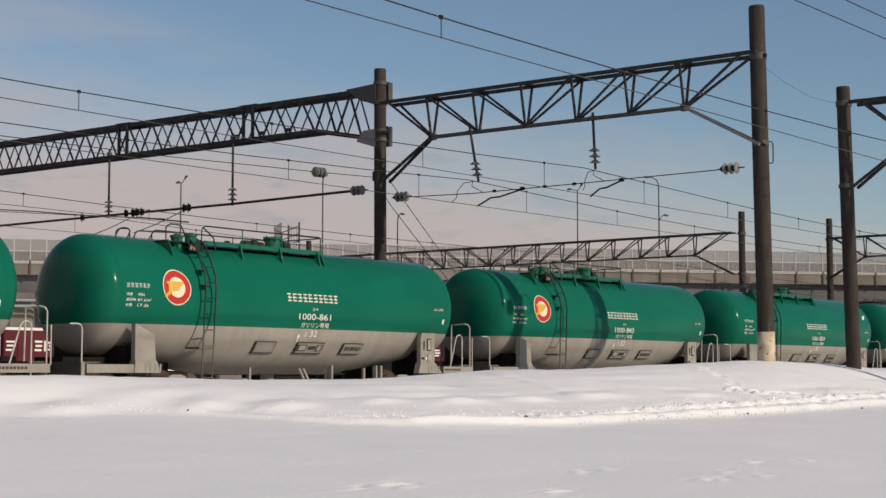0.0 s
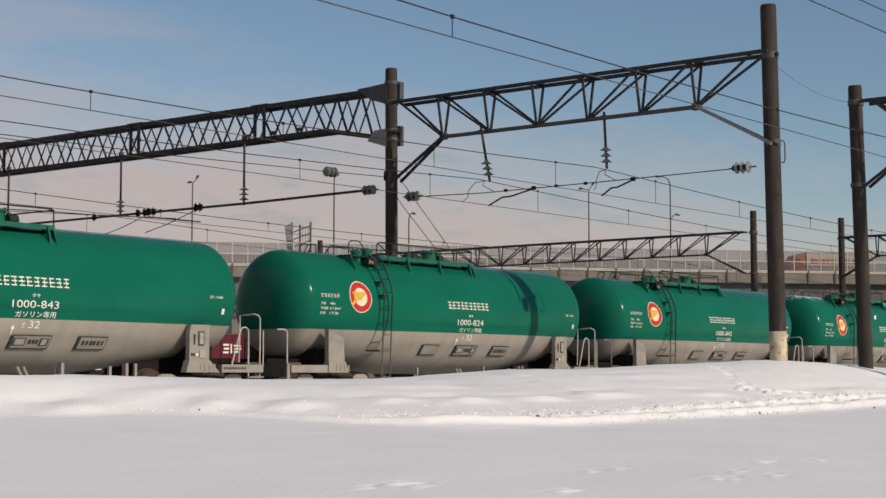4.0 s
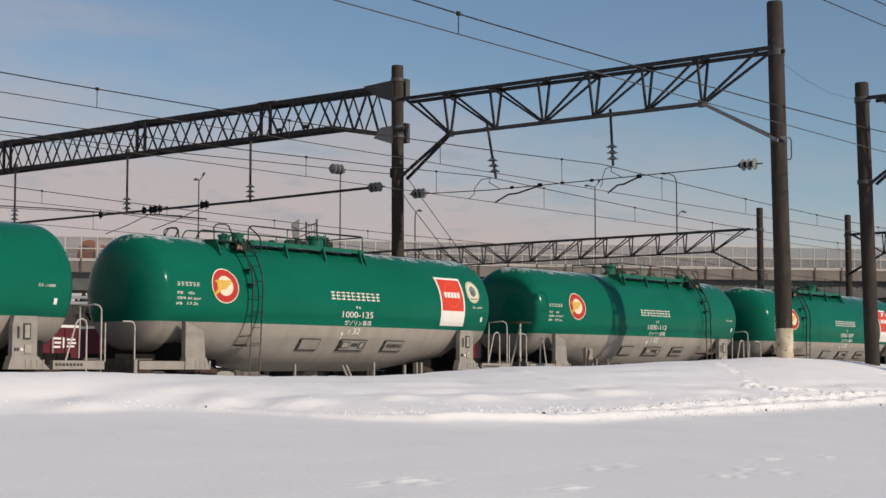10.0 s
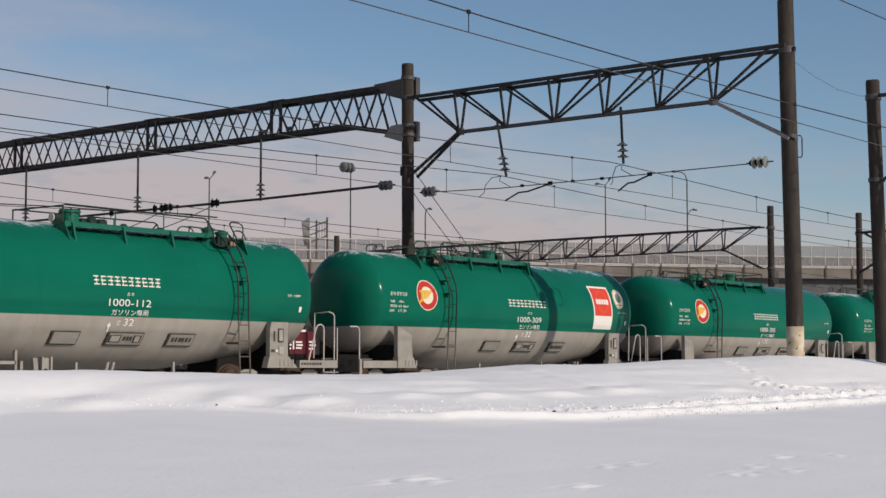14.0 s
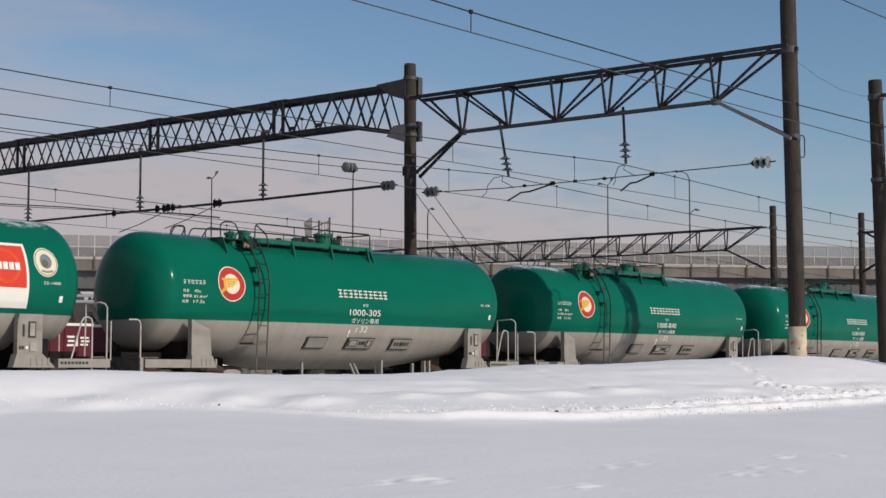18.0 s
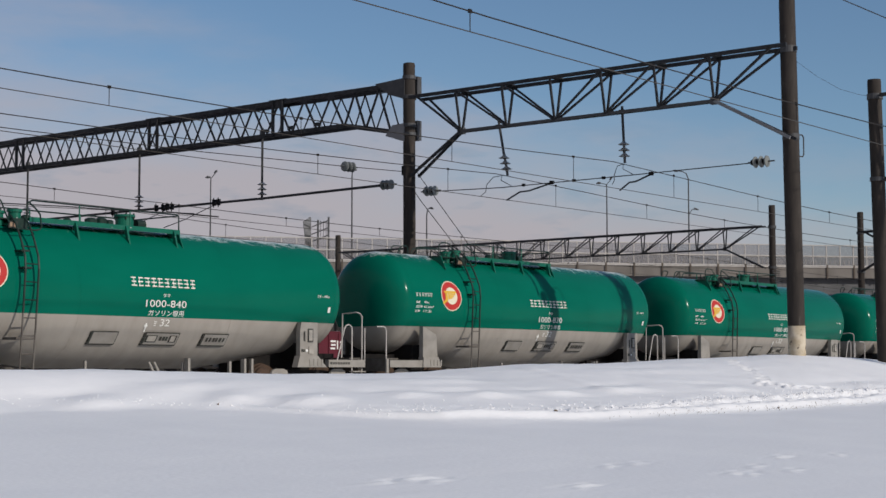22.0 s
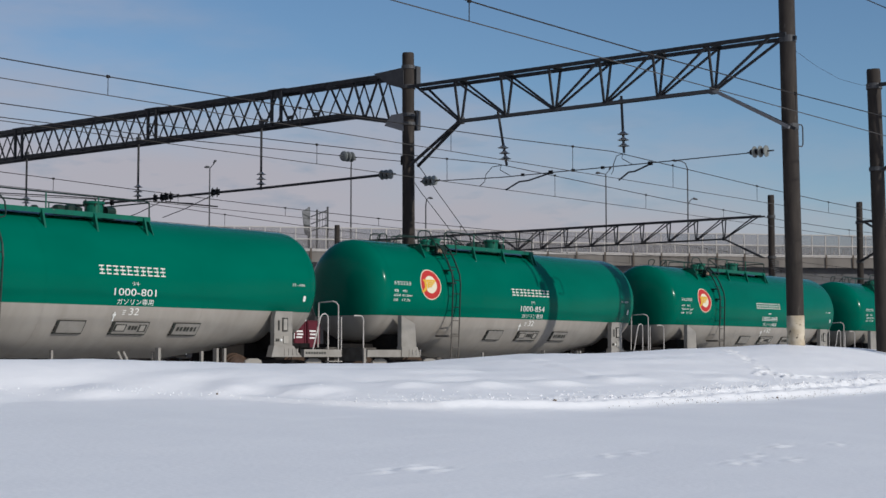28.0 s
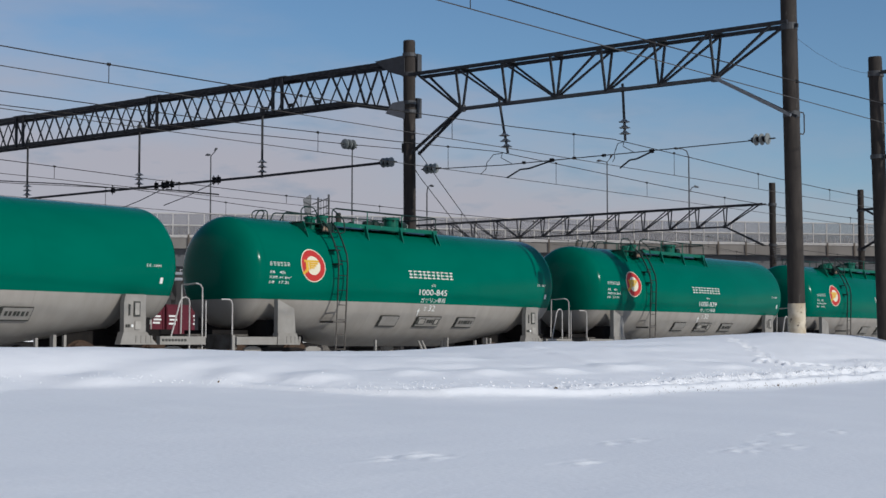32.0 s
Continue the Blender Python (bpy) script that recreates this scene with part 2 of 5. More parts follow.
MESH = material("fence_mesh_panel", (0.14, 0.135, 0.135), rough=0.7, second=(0.10, 0.098, 0.098), scale=1, alpha=0.32)
MAROON = material("maroon_container", (0.105, 0.016, 0.026), rough=0.6, second=(0.065, 0.013, 0.02), scale=2)
WOODS = material("far_winter_trees", (0.035, 0.034, 0.034), rough=0.9, second=(0.065, 0.06, 0.055), scale=0.3)


def snow_material():
    mat = material("snow", (0.86, 0.87, 0.88), rough=0.62, second=(0.80, 0.81, 0.83), scale=0.7, amount=0.6, bump=0.22, bump_scale=14.0, spec=0.2)
    nt = mat.node_tree
    b = nt.nodes["Principled BSDF"]
    b.inputs["Subsurface Weight"].default_value = 0.0
    # windblown crust: long faint ripples under fine crystals
    tc = next(n for n in nt.nodes if n.type == "TEX_COORD")
    mp = nt.nodes.new("ShaderNodeMapping")
    mp.inputs["Scale"].default_value = (0.35, 1.6, 1.0)
    mp.inputs["Rotation"].default_value = (0, 0, 0.35)
    n = nt.nodes.new("ShaderNodeTexNoise")
    n.inputs["Scale"].default_value, n.inputs["Detail"].default_value = 1.6, 7
    nt.links.new(tc.outputs["Object"], mp.inputs["Vector"])
    nt.links.new(mp.outputs[0], n.inputs["Vector"])
    bp = nt.nodes.new("ShaderNodeBump")
    bp.inputs["Strength"].default_value, bp.inputs["Distance"].default_value = 0.12, 0.10
    nt.links.new(n.outputs[0], bp.inputs["Height"])
    first = b.inputs["Normal"].links[0].from_node
    nt.links.new(bp.outputs[0], first.inputs["Normal"])
    return mat


SNOW = snow_material()


# ---- mesh building ----
class Shape:
    """Vertices and faces gathered for one mesh."""

    def __init__(self):
        self.v, self.f = [], []

    def quad_loop(self, rings, closed=True, ends=True):
        """Skin rings of equal length one to the next."""
        n = len(rings[0])
        base = len(self.v)
        for ring in rings:
            self.v.extend(tuple(p) for p in ring)
        for i in range(len(rings) - 1):
            for k in range(n if closed else n - 1):
                a, b = base + i * n + k, base + i * n + (k + 1) % n
                self.f.append((a, b, b + n, a + n))
        if ends:
            self.f.append(tuple(base + k for k in reversed(range(n))))
            self.f.append(tuple(base + (len(rings) - 1) * n + k for k in range(n)))
        return self

    def box(self, x0, x1, y0, y1, z0, z1, c=0.0):
        """A block; c chamfers its long upright edges."""
        if c:
            ring = [(x0 + c, y0), (x1 - c, y0), (x1, y0 + c), (x1, y1 - c), (x1 - c, y1), (x0 + c, y1), (x0, y1 - c), (x0, y0 + c)]
        else:
            ring = [(x0, y0), (x1, y0), (x1, y1), (x0, y1)]
        return self.quad_loop([[(x, y, z) for x, y in ring] for z in (z0, z1)])

    def tube(self, pts, r, n=8):
        pts = [Vector(p) for p in pts]
        rings, side = [], None
        for i, p in enumerate(pts):
            d = (pts[min(i + 1, len(pts) - 1)] - pts[max(i - 1, 0)]).normalized()
            if side is None:
                side = d.orthogonal().normalized()
            side = (side - d * side.dot(d)).normalized()
            up = d.cross(side)
            rr = r[i] if isinstance(r, (list, tuple)) else r
            rings.append([p + (side * math.cos(a) + up * math.sin(a)) * rr for a in (2 * math.pi * k / n for k in range(n))])
        return self.quad_loop(rings)

    def bar(self, p, q, w, h, up=(0, 0, 1)):
        """A flat bar from p to q, w wide and h high."""
        p, q = Vector(p), Vector(q)
        d = (q - p).normalized()
        u = Vector(up)
        s = d.cross(u)
        s = s.normalized() if s.length > 1e-4 else d.orthogonal().normalized()
        u = s.cross(d)
        return self.quad_loop([[e + s * a * w / 2 + u * b * h / 2 for a, b in ((-1, -1), (1, -1), (1, 1), (-1, 1))] for e in (p, q)])

    def angle(self, p, q, w, t=0.012, up=(0, 0, 1), flip=1):
        """A rolled angle section from p to q."""
        p, q = Vector(p), Vector(q)
        d = (q - p).normalized()
        s = d.cross(Vector(up))
        s = s.normalized() if s.length > 1e-4 else d.orthogonal().normalized()
        u = s.cross(d) * flip
        sec = [(0, 0), (w, 0), (w, t), (t, t), (t, w), (0, w)]
        return self.quad_loop([[e + s * a + u * b for a, b in sec] for e in (p, q)])

    def disc(self, c, axis, r, thick, n=16, bulge=0.0):
        a = Vector(axis).normalized()
        c = Vector(c)
        return self.tube([c - a * thick / 2, c - a * thick * 0.2, c + a * thick * 0.2, c + a * thick / 2], [r * (1 - bulge), r, r, r * (1 - bulge)], n)


def mesh_of(name, sh, mat, smooth=False):
    me = bpy.data.meshes.new(name)
    me.from_pydata([tuple(p) for p in sh.v], [], sh.f)
    if smooth:
        me.polygons.foreach_set("use_smooth", [True] * len(me.polygons))
    me.materials.append(mat)
    me.update()
    return me


def part(name, sh, mat, parent, label="", smooth=False):
    ob = new(name, mesh_of(name, sh, mat, smooth))
    ob.parent = parent
    if label:
        ob["label"] = label
    return ob


def thing(name, label, category, group="", kind="", at=(0, 0, 0)):
    ob = new(name)
    ob.location = at
    return tagged(ob, label, category, group, kind)


def solid(name, sh, mat, label, category, group="", kind="", smooth=False, at=(0, 0, 0)):
    ob = new(name, mesh_of(name, sh, mat, smooth))
    ob.location = at
    return tagged(ob, label, category, group, kind)


# ---- snow ground ----
CREST_S = [-40, 0, 13.4, 16.5, 18.7, 20.5, 21.5, 22.3, 22.9, 23.3, 25.3, 26.9, 28.3, 31.0, 34.5, 36.1, 40.0, 44.4, 60, 140]
CREST_Z = [0.9, 0.85, 0.74, 0.715, 0.68, 0.675, 0.66, 0.685, 0.71, 0.75, 0.845, 0.825, 0.875, 0.96, 1.07, 1.11, 1.03, 0.93, 0.95, 0.8]


def smooth01(a, b, x):
    t = np.clip((x - a) / (b - a), 0, 1)
    return t * t * (3 - 2 * t)


FOOT_S = [-40, 12, 13.8, 14.7, 15.3, 15.9, 16.4, 18.6, 21.3, 31.2, 60]
FOOT_Y = [16.5, 16.4, 15.95, 15.45, 14.5, 13.6, 13.05, 12.7, 12.5, 13.3, 13.5]
MOUNDS = [(13.05, 16.2, 0.50, 0.36, 0.15), (14.95, 15.7, 0.50, 0.36, 0.14), (15.95, 15.05, 0.48, 0.36, 0.12), (17.9, 15.05, 0.5, 0.34, 0.11), (11.2, 16.3, 0.55, 0.36, 0.14),
          (19.5, 14.8, 0.55, 0.34, 0.13), (21.5, 14.8, 0.6, 0.32, 0.13), (23.8, 14.9, 0.7, 0.32, 0.12), (27.0, 14.7, 0.8, 0.3, 0.09), (33.5, 14.5, 1.2, 0.35, 0.10),
          (20.2, 16.2, 1.5, 0.45, 0.09), (27.6, 16.4, 1.6, 0.35, 0.06), (38.5, 14.9, 1.6, 0.5, 0.10), (14.6, 16.3, 1.6, 0.5, 0.07)]
# a drift edge that runs slantwise down the bank
MOUNDS += [(24.25 - 0.14 * k, 17.5 - 0.36 * k, 0.17, 0.34, 0.055 + 0.012 * math.sin(k * 2.1)) for k in range(8)]
DENTS = [(31.9 - 0.28 * k + 0.14 * math.sin(k * 2.3), 17.35 - 0.27 * k, 0.12 + 0.025 * math.sin(k), 0.085, -0.085 - 0.03 * math.cos(k * 1.7)) for k in range(10)]
DENTS += [(29.0 + 0.23 * k + 0.05 * math.sin(k * 5), 15.12 - 0.05 * k + 0.14 * math.sin(k * 2.7), 0.09, 0.07, -0.06 if k % 2 else 0.055) for k in range(7)]
DENTS += [(29.6 + 0.41 * k, 15.0 - 0.08 * k + 0.06 * math.sin(k * 3), 0.18, 0.09, -0.06) for k in range(5)]
# clods and scars in the crust of the open field
for _k, (_x, _y) in enumerate([(13.32, 8.60), (13.88, 8.62), (13.98, 7.53), (14.06, 7.42), (14.84, 7.78), (16.22, 8.18), (17.26, 7.98), (14.84, 7.35), (11.51, 7.70),
                               (10.07, 8.75), (10.62, 8.61), (10.60, 8.83)]):
    DENTS += [(_x, _y, 0.11 + 0.05 * (_k % 3), 0.055, (0.015, 0.011, 0.017)[_k % 3]), (_x + 0.24, _y + 0.12, 0.09, 0.055, -0.010), (_x - 0.2, _y - 0.1, 0.06, 0.06, 0.010)]


def snow_height(s, y):
    """Field that rises gently to the foot of a bank, the bank with its crest, and the cleared yard behind it."""
    crest = np.interp(s, CREST_S, CREST_Z)
    foot_y = np.interp(s, FOOT_S, FOOT_Y)
    field = -0.70 + 0.058 * np.minimum(y, foot_y)
    ramp = smooth01(foot_y - 0.3, 18.0, y) ** np.interp(s, [12.5, 16.5], [1.15, 0.85])
    z = field + (crest - field) * ramp
    back = smooth01(18.2, 23.6, y)
    z = z * (1 - back) + (-0.05) * back
    # ploughed lip along the foot
    d = y - foot_y - 0.20
    lip = np.exp(-(d / np.where(d < 0, 0.13, 0.22)) ** 2) * 0.10 * smooth01(14.2, 17.0, s)
    lip += (0.022 * np.exp(-((d - 0.40) / 0.05) ** 2) - 0.03 * np.exp(-((d - 0.27) / 0.06) ** 2)) * smooth01(16.0, 19.0, s)
    lip += np.exp(-((d - 0.66) / 0.10) ** 2) * 0.065 * smooth01(17.0, 24.0, s)
    z = z + lip
    for ms, my, ws, wy, hh in MOUNDS:
        z = z + 0.52 * hh * np.exp(-((s - ms) / ws) ** 2 - ((y - my) / np.where(y < my, wy * 0.55, wy * 1.2)) ** 2)
        z = z - 0.30 * hh * np.exp(-((s - ms) / (ws * 1.2)) ** 2 - ((y - my - 1.5 * wy) / (0.6 * wy)) ** 2)
    for ms, my, ws, wy, hh in DENTS:
        r2 = ((s - ms) / ws) ** 2 + ((y - my) / wy) ** 2
        z = z + hh * np.exp(-r2) - hh * 0.35 * np.exp(-((np.sqrt(r2) - 1.7) / 0.5) ** 2)
    return z


def uneven(s, y):
    """Small uneven relief, strongest where the plough has broken the crust."""
    foot = float(np.interp(s, FOOT_S, FOOT_Y))
    a = 0.045 * noise.noise((s * 0.32, y * 0.45, 0)) + 0.016 * noise.noise((s * 1.0, y * 1.2, 3))
    rough = math.exp(-((y - foot - 0.8) / 0.45) ** 2) * min(1.0, max(0.0, (s - 14.0) / 8.0))
    a += rough * (0.045 * noise.noise((s * 2.6, y * 3.6, 7)) + 0.06 * noise.noise((s * 7.5, y * 11.0, 9)))
    near_lip = math.exp(-((y - foot - 0.3) / 0.25) ** 2) * min(1.0, max(0.0, (s - 15.5) / 4.0))
    a += near_lip * (0.03 * noise.noise((s * 1.5, y * 6.0, 21)) + 0.022 * noise.noise((s * 6.0, y * 9.0, 23)))
    if 12.9 < y < 18.5:
        a += 0.008 * noise.noise((s * 3.5, y * 4.0, 13)) + 0.010 * abs(noise.noise((s * 1.3, y * 2.0, 17))) * min(1.0, max(0.2, (s - 14.0) / 8.0))
    if y < foot - 0.2:
        a *= max(0.25, 1 - (foot - 0.2 - y) * 0.8)
    return a * (1.0 if y < 20 else max(0.15, (26 - y) / 6))


def ground_axis(edges):
    out = []
    for (a, b, step) in edges:
        out += list(np.arange(a, b, step))
    return out + [edges[-1][1]]


def build_ground():
    xs = ground_axis([(-3000, -600, 600), (-600, -100, 100), (-100, -20, 10), (-20, 4, 1.0), (4, 10, 0.25), (10, 20, 0.06), (20, 40, 0.10), (40, 60, 0.3),
                      (60, 140, 4), (140, 600, 60), (600, 3000, 600)])
    ys = ground_axis([(-3000, -600, 600), (-600, -60, 90), (-60, -6, 6), (-6, 5, 0.5), (5, 7.2, 0.12), (7.2, 9.8, 0.035), (9.8, 12.4, 0.10), (12.4, 15.4, 0.05), (15.4, 19.0, 0.09),
                      (19.0, 26, 0.5), (26, 60, 4), (60, 600, 60), (600, 3600, 600)])
    S, Y = np.meshgrid(np.array(xs), np.array(ys), indexing="ij")
    Z = snow_height(S, np.clip(Y, -14, 1e9))
    near = (S > -20) & (S < 140) & (Y > -6) & (Y < 26)
    for i, j in zip(*np.nonzero(near)):
        Z[i, j] += uneven(float(S[i, j]), float(Y[i, j]))
    n, m = S.shape
    idx = np.arange(n * m).reshape(n, m)
    faces = np.stack([idx[:-1, :-1], idx[1:, :-1], idx[1:, 1:], idx[:-1, 1:]], -1).reshape(-1, 4)
    me = bpy.data.meshes.new("ground")
    me.from_pydata(np.stack([S, Y, Z], -1).reshape(-1, 3).tolist(), [], faces.tolist())
    me.polygons.foreach_set("use_smooth", [True] * len(me.polygons))
    me.materials.append(SNOW)
    me.update()
    tagged(new("ground", me), "deep snow field with a ploughed bank beside the railway", "ground", kind="structure")


build_ground()


def build_crumbs():
    """Broken lumps of crusted snow that the plough left along the foot of the bank."""
    rng = random.Random(5)
    sh = Shape()
    for _ in range(3600):
        s = 12.0 + 34.0 * rng.random() ** 0.8
        foot = float(np.interp(s, FOOT_S, FOOT_Y))
        y = foot + rng.choice((rng.gauss(0.45, 0.05), rng.gauss(0.8, 0.07), rng.gauss(0.9, 0.05), rng.gauss(1.1, 0.25)) if s > 16 else (rng.gauss(0.12, 0.06), rng.gauss(0.3, 0.15)))
        if s < 16 and rng.random() < 0.55:
            continue
        r = rng.uniform(0.006, 0.020 if s > 18 else 0.013) * (1.4 if rng.random() < 0.08 else 1)
        z = float(snow_height(np.array(s), np.array(y))) + uneven(s, y) + r * 0.3
        base = len(sh.v)
        for d in ((1, 0, 0), (-1, 0, 0), (0, 1, 0), (0, -1, 0), (0, 0, 1), (0, 0, -1)):
            k = r * rng.uniform(0.7, 1.3)
            sh.v.append((s + d[0] * k * 1.3, y + d[1] * k, z + d[2] * k * 0.8))
        for a, b, c in ((0, 2, 4), (2, 1, 4), (1, 3, 4), (3, 0, 4), (2, 0, 5), (1, 2, 5), (3, 1, 5), (0, 3, 5)):
            sh.f.append((base + a, base + b, base + c))
    solid("snow_crumbs", sh, SNOW, "broken lumps of crusted snow along the bank", "snow", kind="stuff")
    sh = Shape()
    for _ in range(230):
        s = rng.triangular(18, 34, 26)
        y = float(np.interp(s, FOOT_S, FOOT_Y)) + rng.gauss(0.03, 0.06)
        z = float(snow_height(np.array(s), np.array(y))) + uneven(s, y)
        hgt = rng.uniform(0.008, 0.026)
        lean = rng.uniform(-0.03, 0.03)
        sh.quad_loop([[(s - 0.006, y, z - 0.02), (s + 0.006, y, z - 0.02), (s, y + 0.006, z - 0.02)],
                      [(s + lean, y, z + hgt), (s + lean + 0.003, y, z + hgt), (s + lean, y + 0.003, z + hgt)]])
    solid("dry_grass_stubble", sh, STUBBLE, "short dry brown grass poking through the snow", "grass", kind="stuff")
    for s, y, r in ((31.0, 13.1, 0.022), (36.5, 13.15, 0.022), (19.4, 13.45, 0.03), (25.4, 12.85, 0.018), (14.6, 15.6, 0.012)):
        z = float(snow_height(np.array(s), np.array(y))) + uneven(s, y)
        clod = Shape().tube([(s, y, z - 0.03), (s + 0.01, y, z + 0.02), (s, y + 0.01, z + r)], [r, r * 1.1, r * 0.4], 7)
        solid("soil_clod", clod, STUBBLE, "small dark clod of frozen soil on snow", "clod", group="soil clods")


STUBBLE = material("dry_stubble", (0.16, 0.12, 0.075), rough=0.9, second=(0.08, 0.06, 0.045), scale=12)
build_crumbs()


# ---- railway tracks ----
TRACK_Y = 25.8
for ty in (TRACK_Y, 33.8, 39.5):
    tr = thing("railway_track", "pair of steel rails on snow-covered sleepers", "track", group="railway tracks", kind="structure")
    for off in (-0.5335, 0.5335):
        prof = [(-0.065, -0.15), (0.065, -0.15), (0.01, -0.12), (0.01, -0.04), (0.033, -0.03), (0.033, 0.0), (-0.033, 0.0), (-0.033, -0.03), (-0.01, -0.04), (-0.01, -0.12)]
        part("rail", Shape().quad_loop([[(x, ty + off + a, b) for a, b in prof] for x in (-250, 400)]), RUST, tr, "rusty steel rail")
    # unseen dark bed, added so the bellies catch less bounced light
    if ty == TRACK_Y:
        bed = [(-1.9, -0.3), (1.9, -0.3), (1.55, -0.02), (0.62, -0.015), (0.5, -0.05), (-0.5, -0.05), (-0.62, -0.015), (-1.55, -0.02)]
        part("ballast_bed", Shape().quad_loop([[(x, ty + a, b - 0.02) for a, b in bed] for x in (-250, 400)]), UNSEEN_BED, tr, "unseen dark ballast bed, added to cut snow bounce")
# unseen dark slab over the yard snow, added to shade the tank heads
solid("yard_bed", Shape().box(-250, 400, TRACK_Y + 1.9, 64.0, -0.5, -0.025), UNSEEN_BED, "unseen dark yard ground with snow patches, added to cut bounce", "ground", kind="structure")


# ---- overhead line structures ----
def pole(x, y, z0, z1, r0, r1, label, band=None, lean=0.0):
    """Tapered spun-concrete mast with its steel cap ring."""
    p = thing("catenary_pole", label, "pole", group="catenary poles", at=(x, y, 0))
    levels = [z0 - 1.2, z0, z1 - 0.05, z1]
    span = z1 - z0
    pts = [(lean * (z - z0) / span, 0, z) for z in levels]
    part("shaft", Shape().tube(pts, [r0, r0, r1, r1 * 0.92], 24), POLE, p, smooth=True)
    if band:
        part("painted_band", Shape().tube([(lean * q / span, 0, z0 + q) for q in (-0.3, 0.0, band * 0.5, band)], r0 + 0.004, 24), BAND, p, "peeling cream painted band", smooth=True)
    return p


def collar(p, z, r, h=0.12, dx=0.0):
    part("collar", Shape().tube([(dx, 0, z - h / 2), (dx, 0, z + h / 2)], r, 20), GUSSET, p)
    part("collar_bolt", Shape().box(dx + r - 0.01, dx + r + 0.06, -0.05, 0.05, z - h / 2, z + h / 2), GUSSET, p)


def triangular_truss(s, y0, y1, zt, zb, k0, k1, bays, label, knees=True, brace=1.1, w=0.27, zinc=False):
    """Gantry beam across the tracks: two top chords, one bottom chord between its knees, V struts and diagonals."""
    g = thing("gantry_beam", label, "gantry", group="catenary gantries", at=(s, 0, 0))
    for sx in (-w, w):
        part("top_chord", Shape().bar((sx, y0, zt), (sx, y1, zt), 0.075, 0.09), IRON, g)
    # one bar is paler: the sunlit flange edge is put into its colour
    part("bottom_chord", Shape().bar((-0.05, k0, zb), (-0.05, k1, zb), 0.035, 0.08), GUSSET if zinc else IRON, g)
    part("bottom_chord", Shape().bar((0.05, k0, zb), (0.05, k1, zb), 0.07, 0.08), IRON, g)
    nodes = [k0 + (k1 - k0) * i / bays for i in range(bays + 1)]
    for i, y in enumerate(nodes):
        for sx in (-w, w):
            part("strut", Shape().bar((0.05 * np.sign(sx), y, zb), (sx, y, zt), 0.055, 0.05, (0, 1, 0)), IRON, g)
        part("tie_plate", Shape().bar((-w, y, zt + 0.03), (w, y, zt + 0.03), 0.20, 0.03), IRON, g)
    for i in range(bays):
        a, b = (nodes[i], nodes[i + 1]) if i < bays / 2 else (nodes[i + 1], nodes[i])
        for sx in (-w, w):
            part("diagonal", Shape().bar((sx, a, zt), (0.05 * np.sign(sx), b, zb), 0.05, 0.05, (1, 0, 0)), IRON, g)
    if knees:
        for k, e in ((k0, y0), (k1, y1)):
            part("knee_plate", Shape().box(-0.06, 0.06, k - 0.10, k + 0.10, zb - 0.08, zb + 0.10), GUSSET, g)
            for sx in (-w, w):
                part("end_diagonal", Shape().bar((sx, e + (0.42 if e == y0 else -0.30), zt - 0.02), (0.04 * np.sign(sx), k, zb), 0.055, 0.055, (1, 0, 0)), IRON, g)
                # near brace at the first knee is lighter, a painted sun highlight
                part("knee_brace", Shape().bar((0.04 * np.sign(sx), k, zb), (sx * 0.6, e, zb - brace), 0.07, 0.06, (1, 0, 0)), DULL if zinc and k == k0 and sx < 0 else IRON, g)
    return g


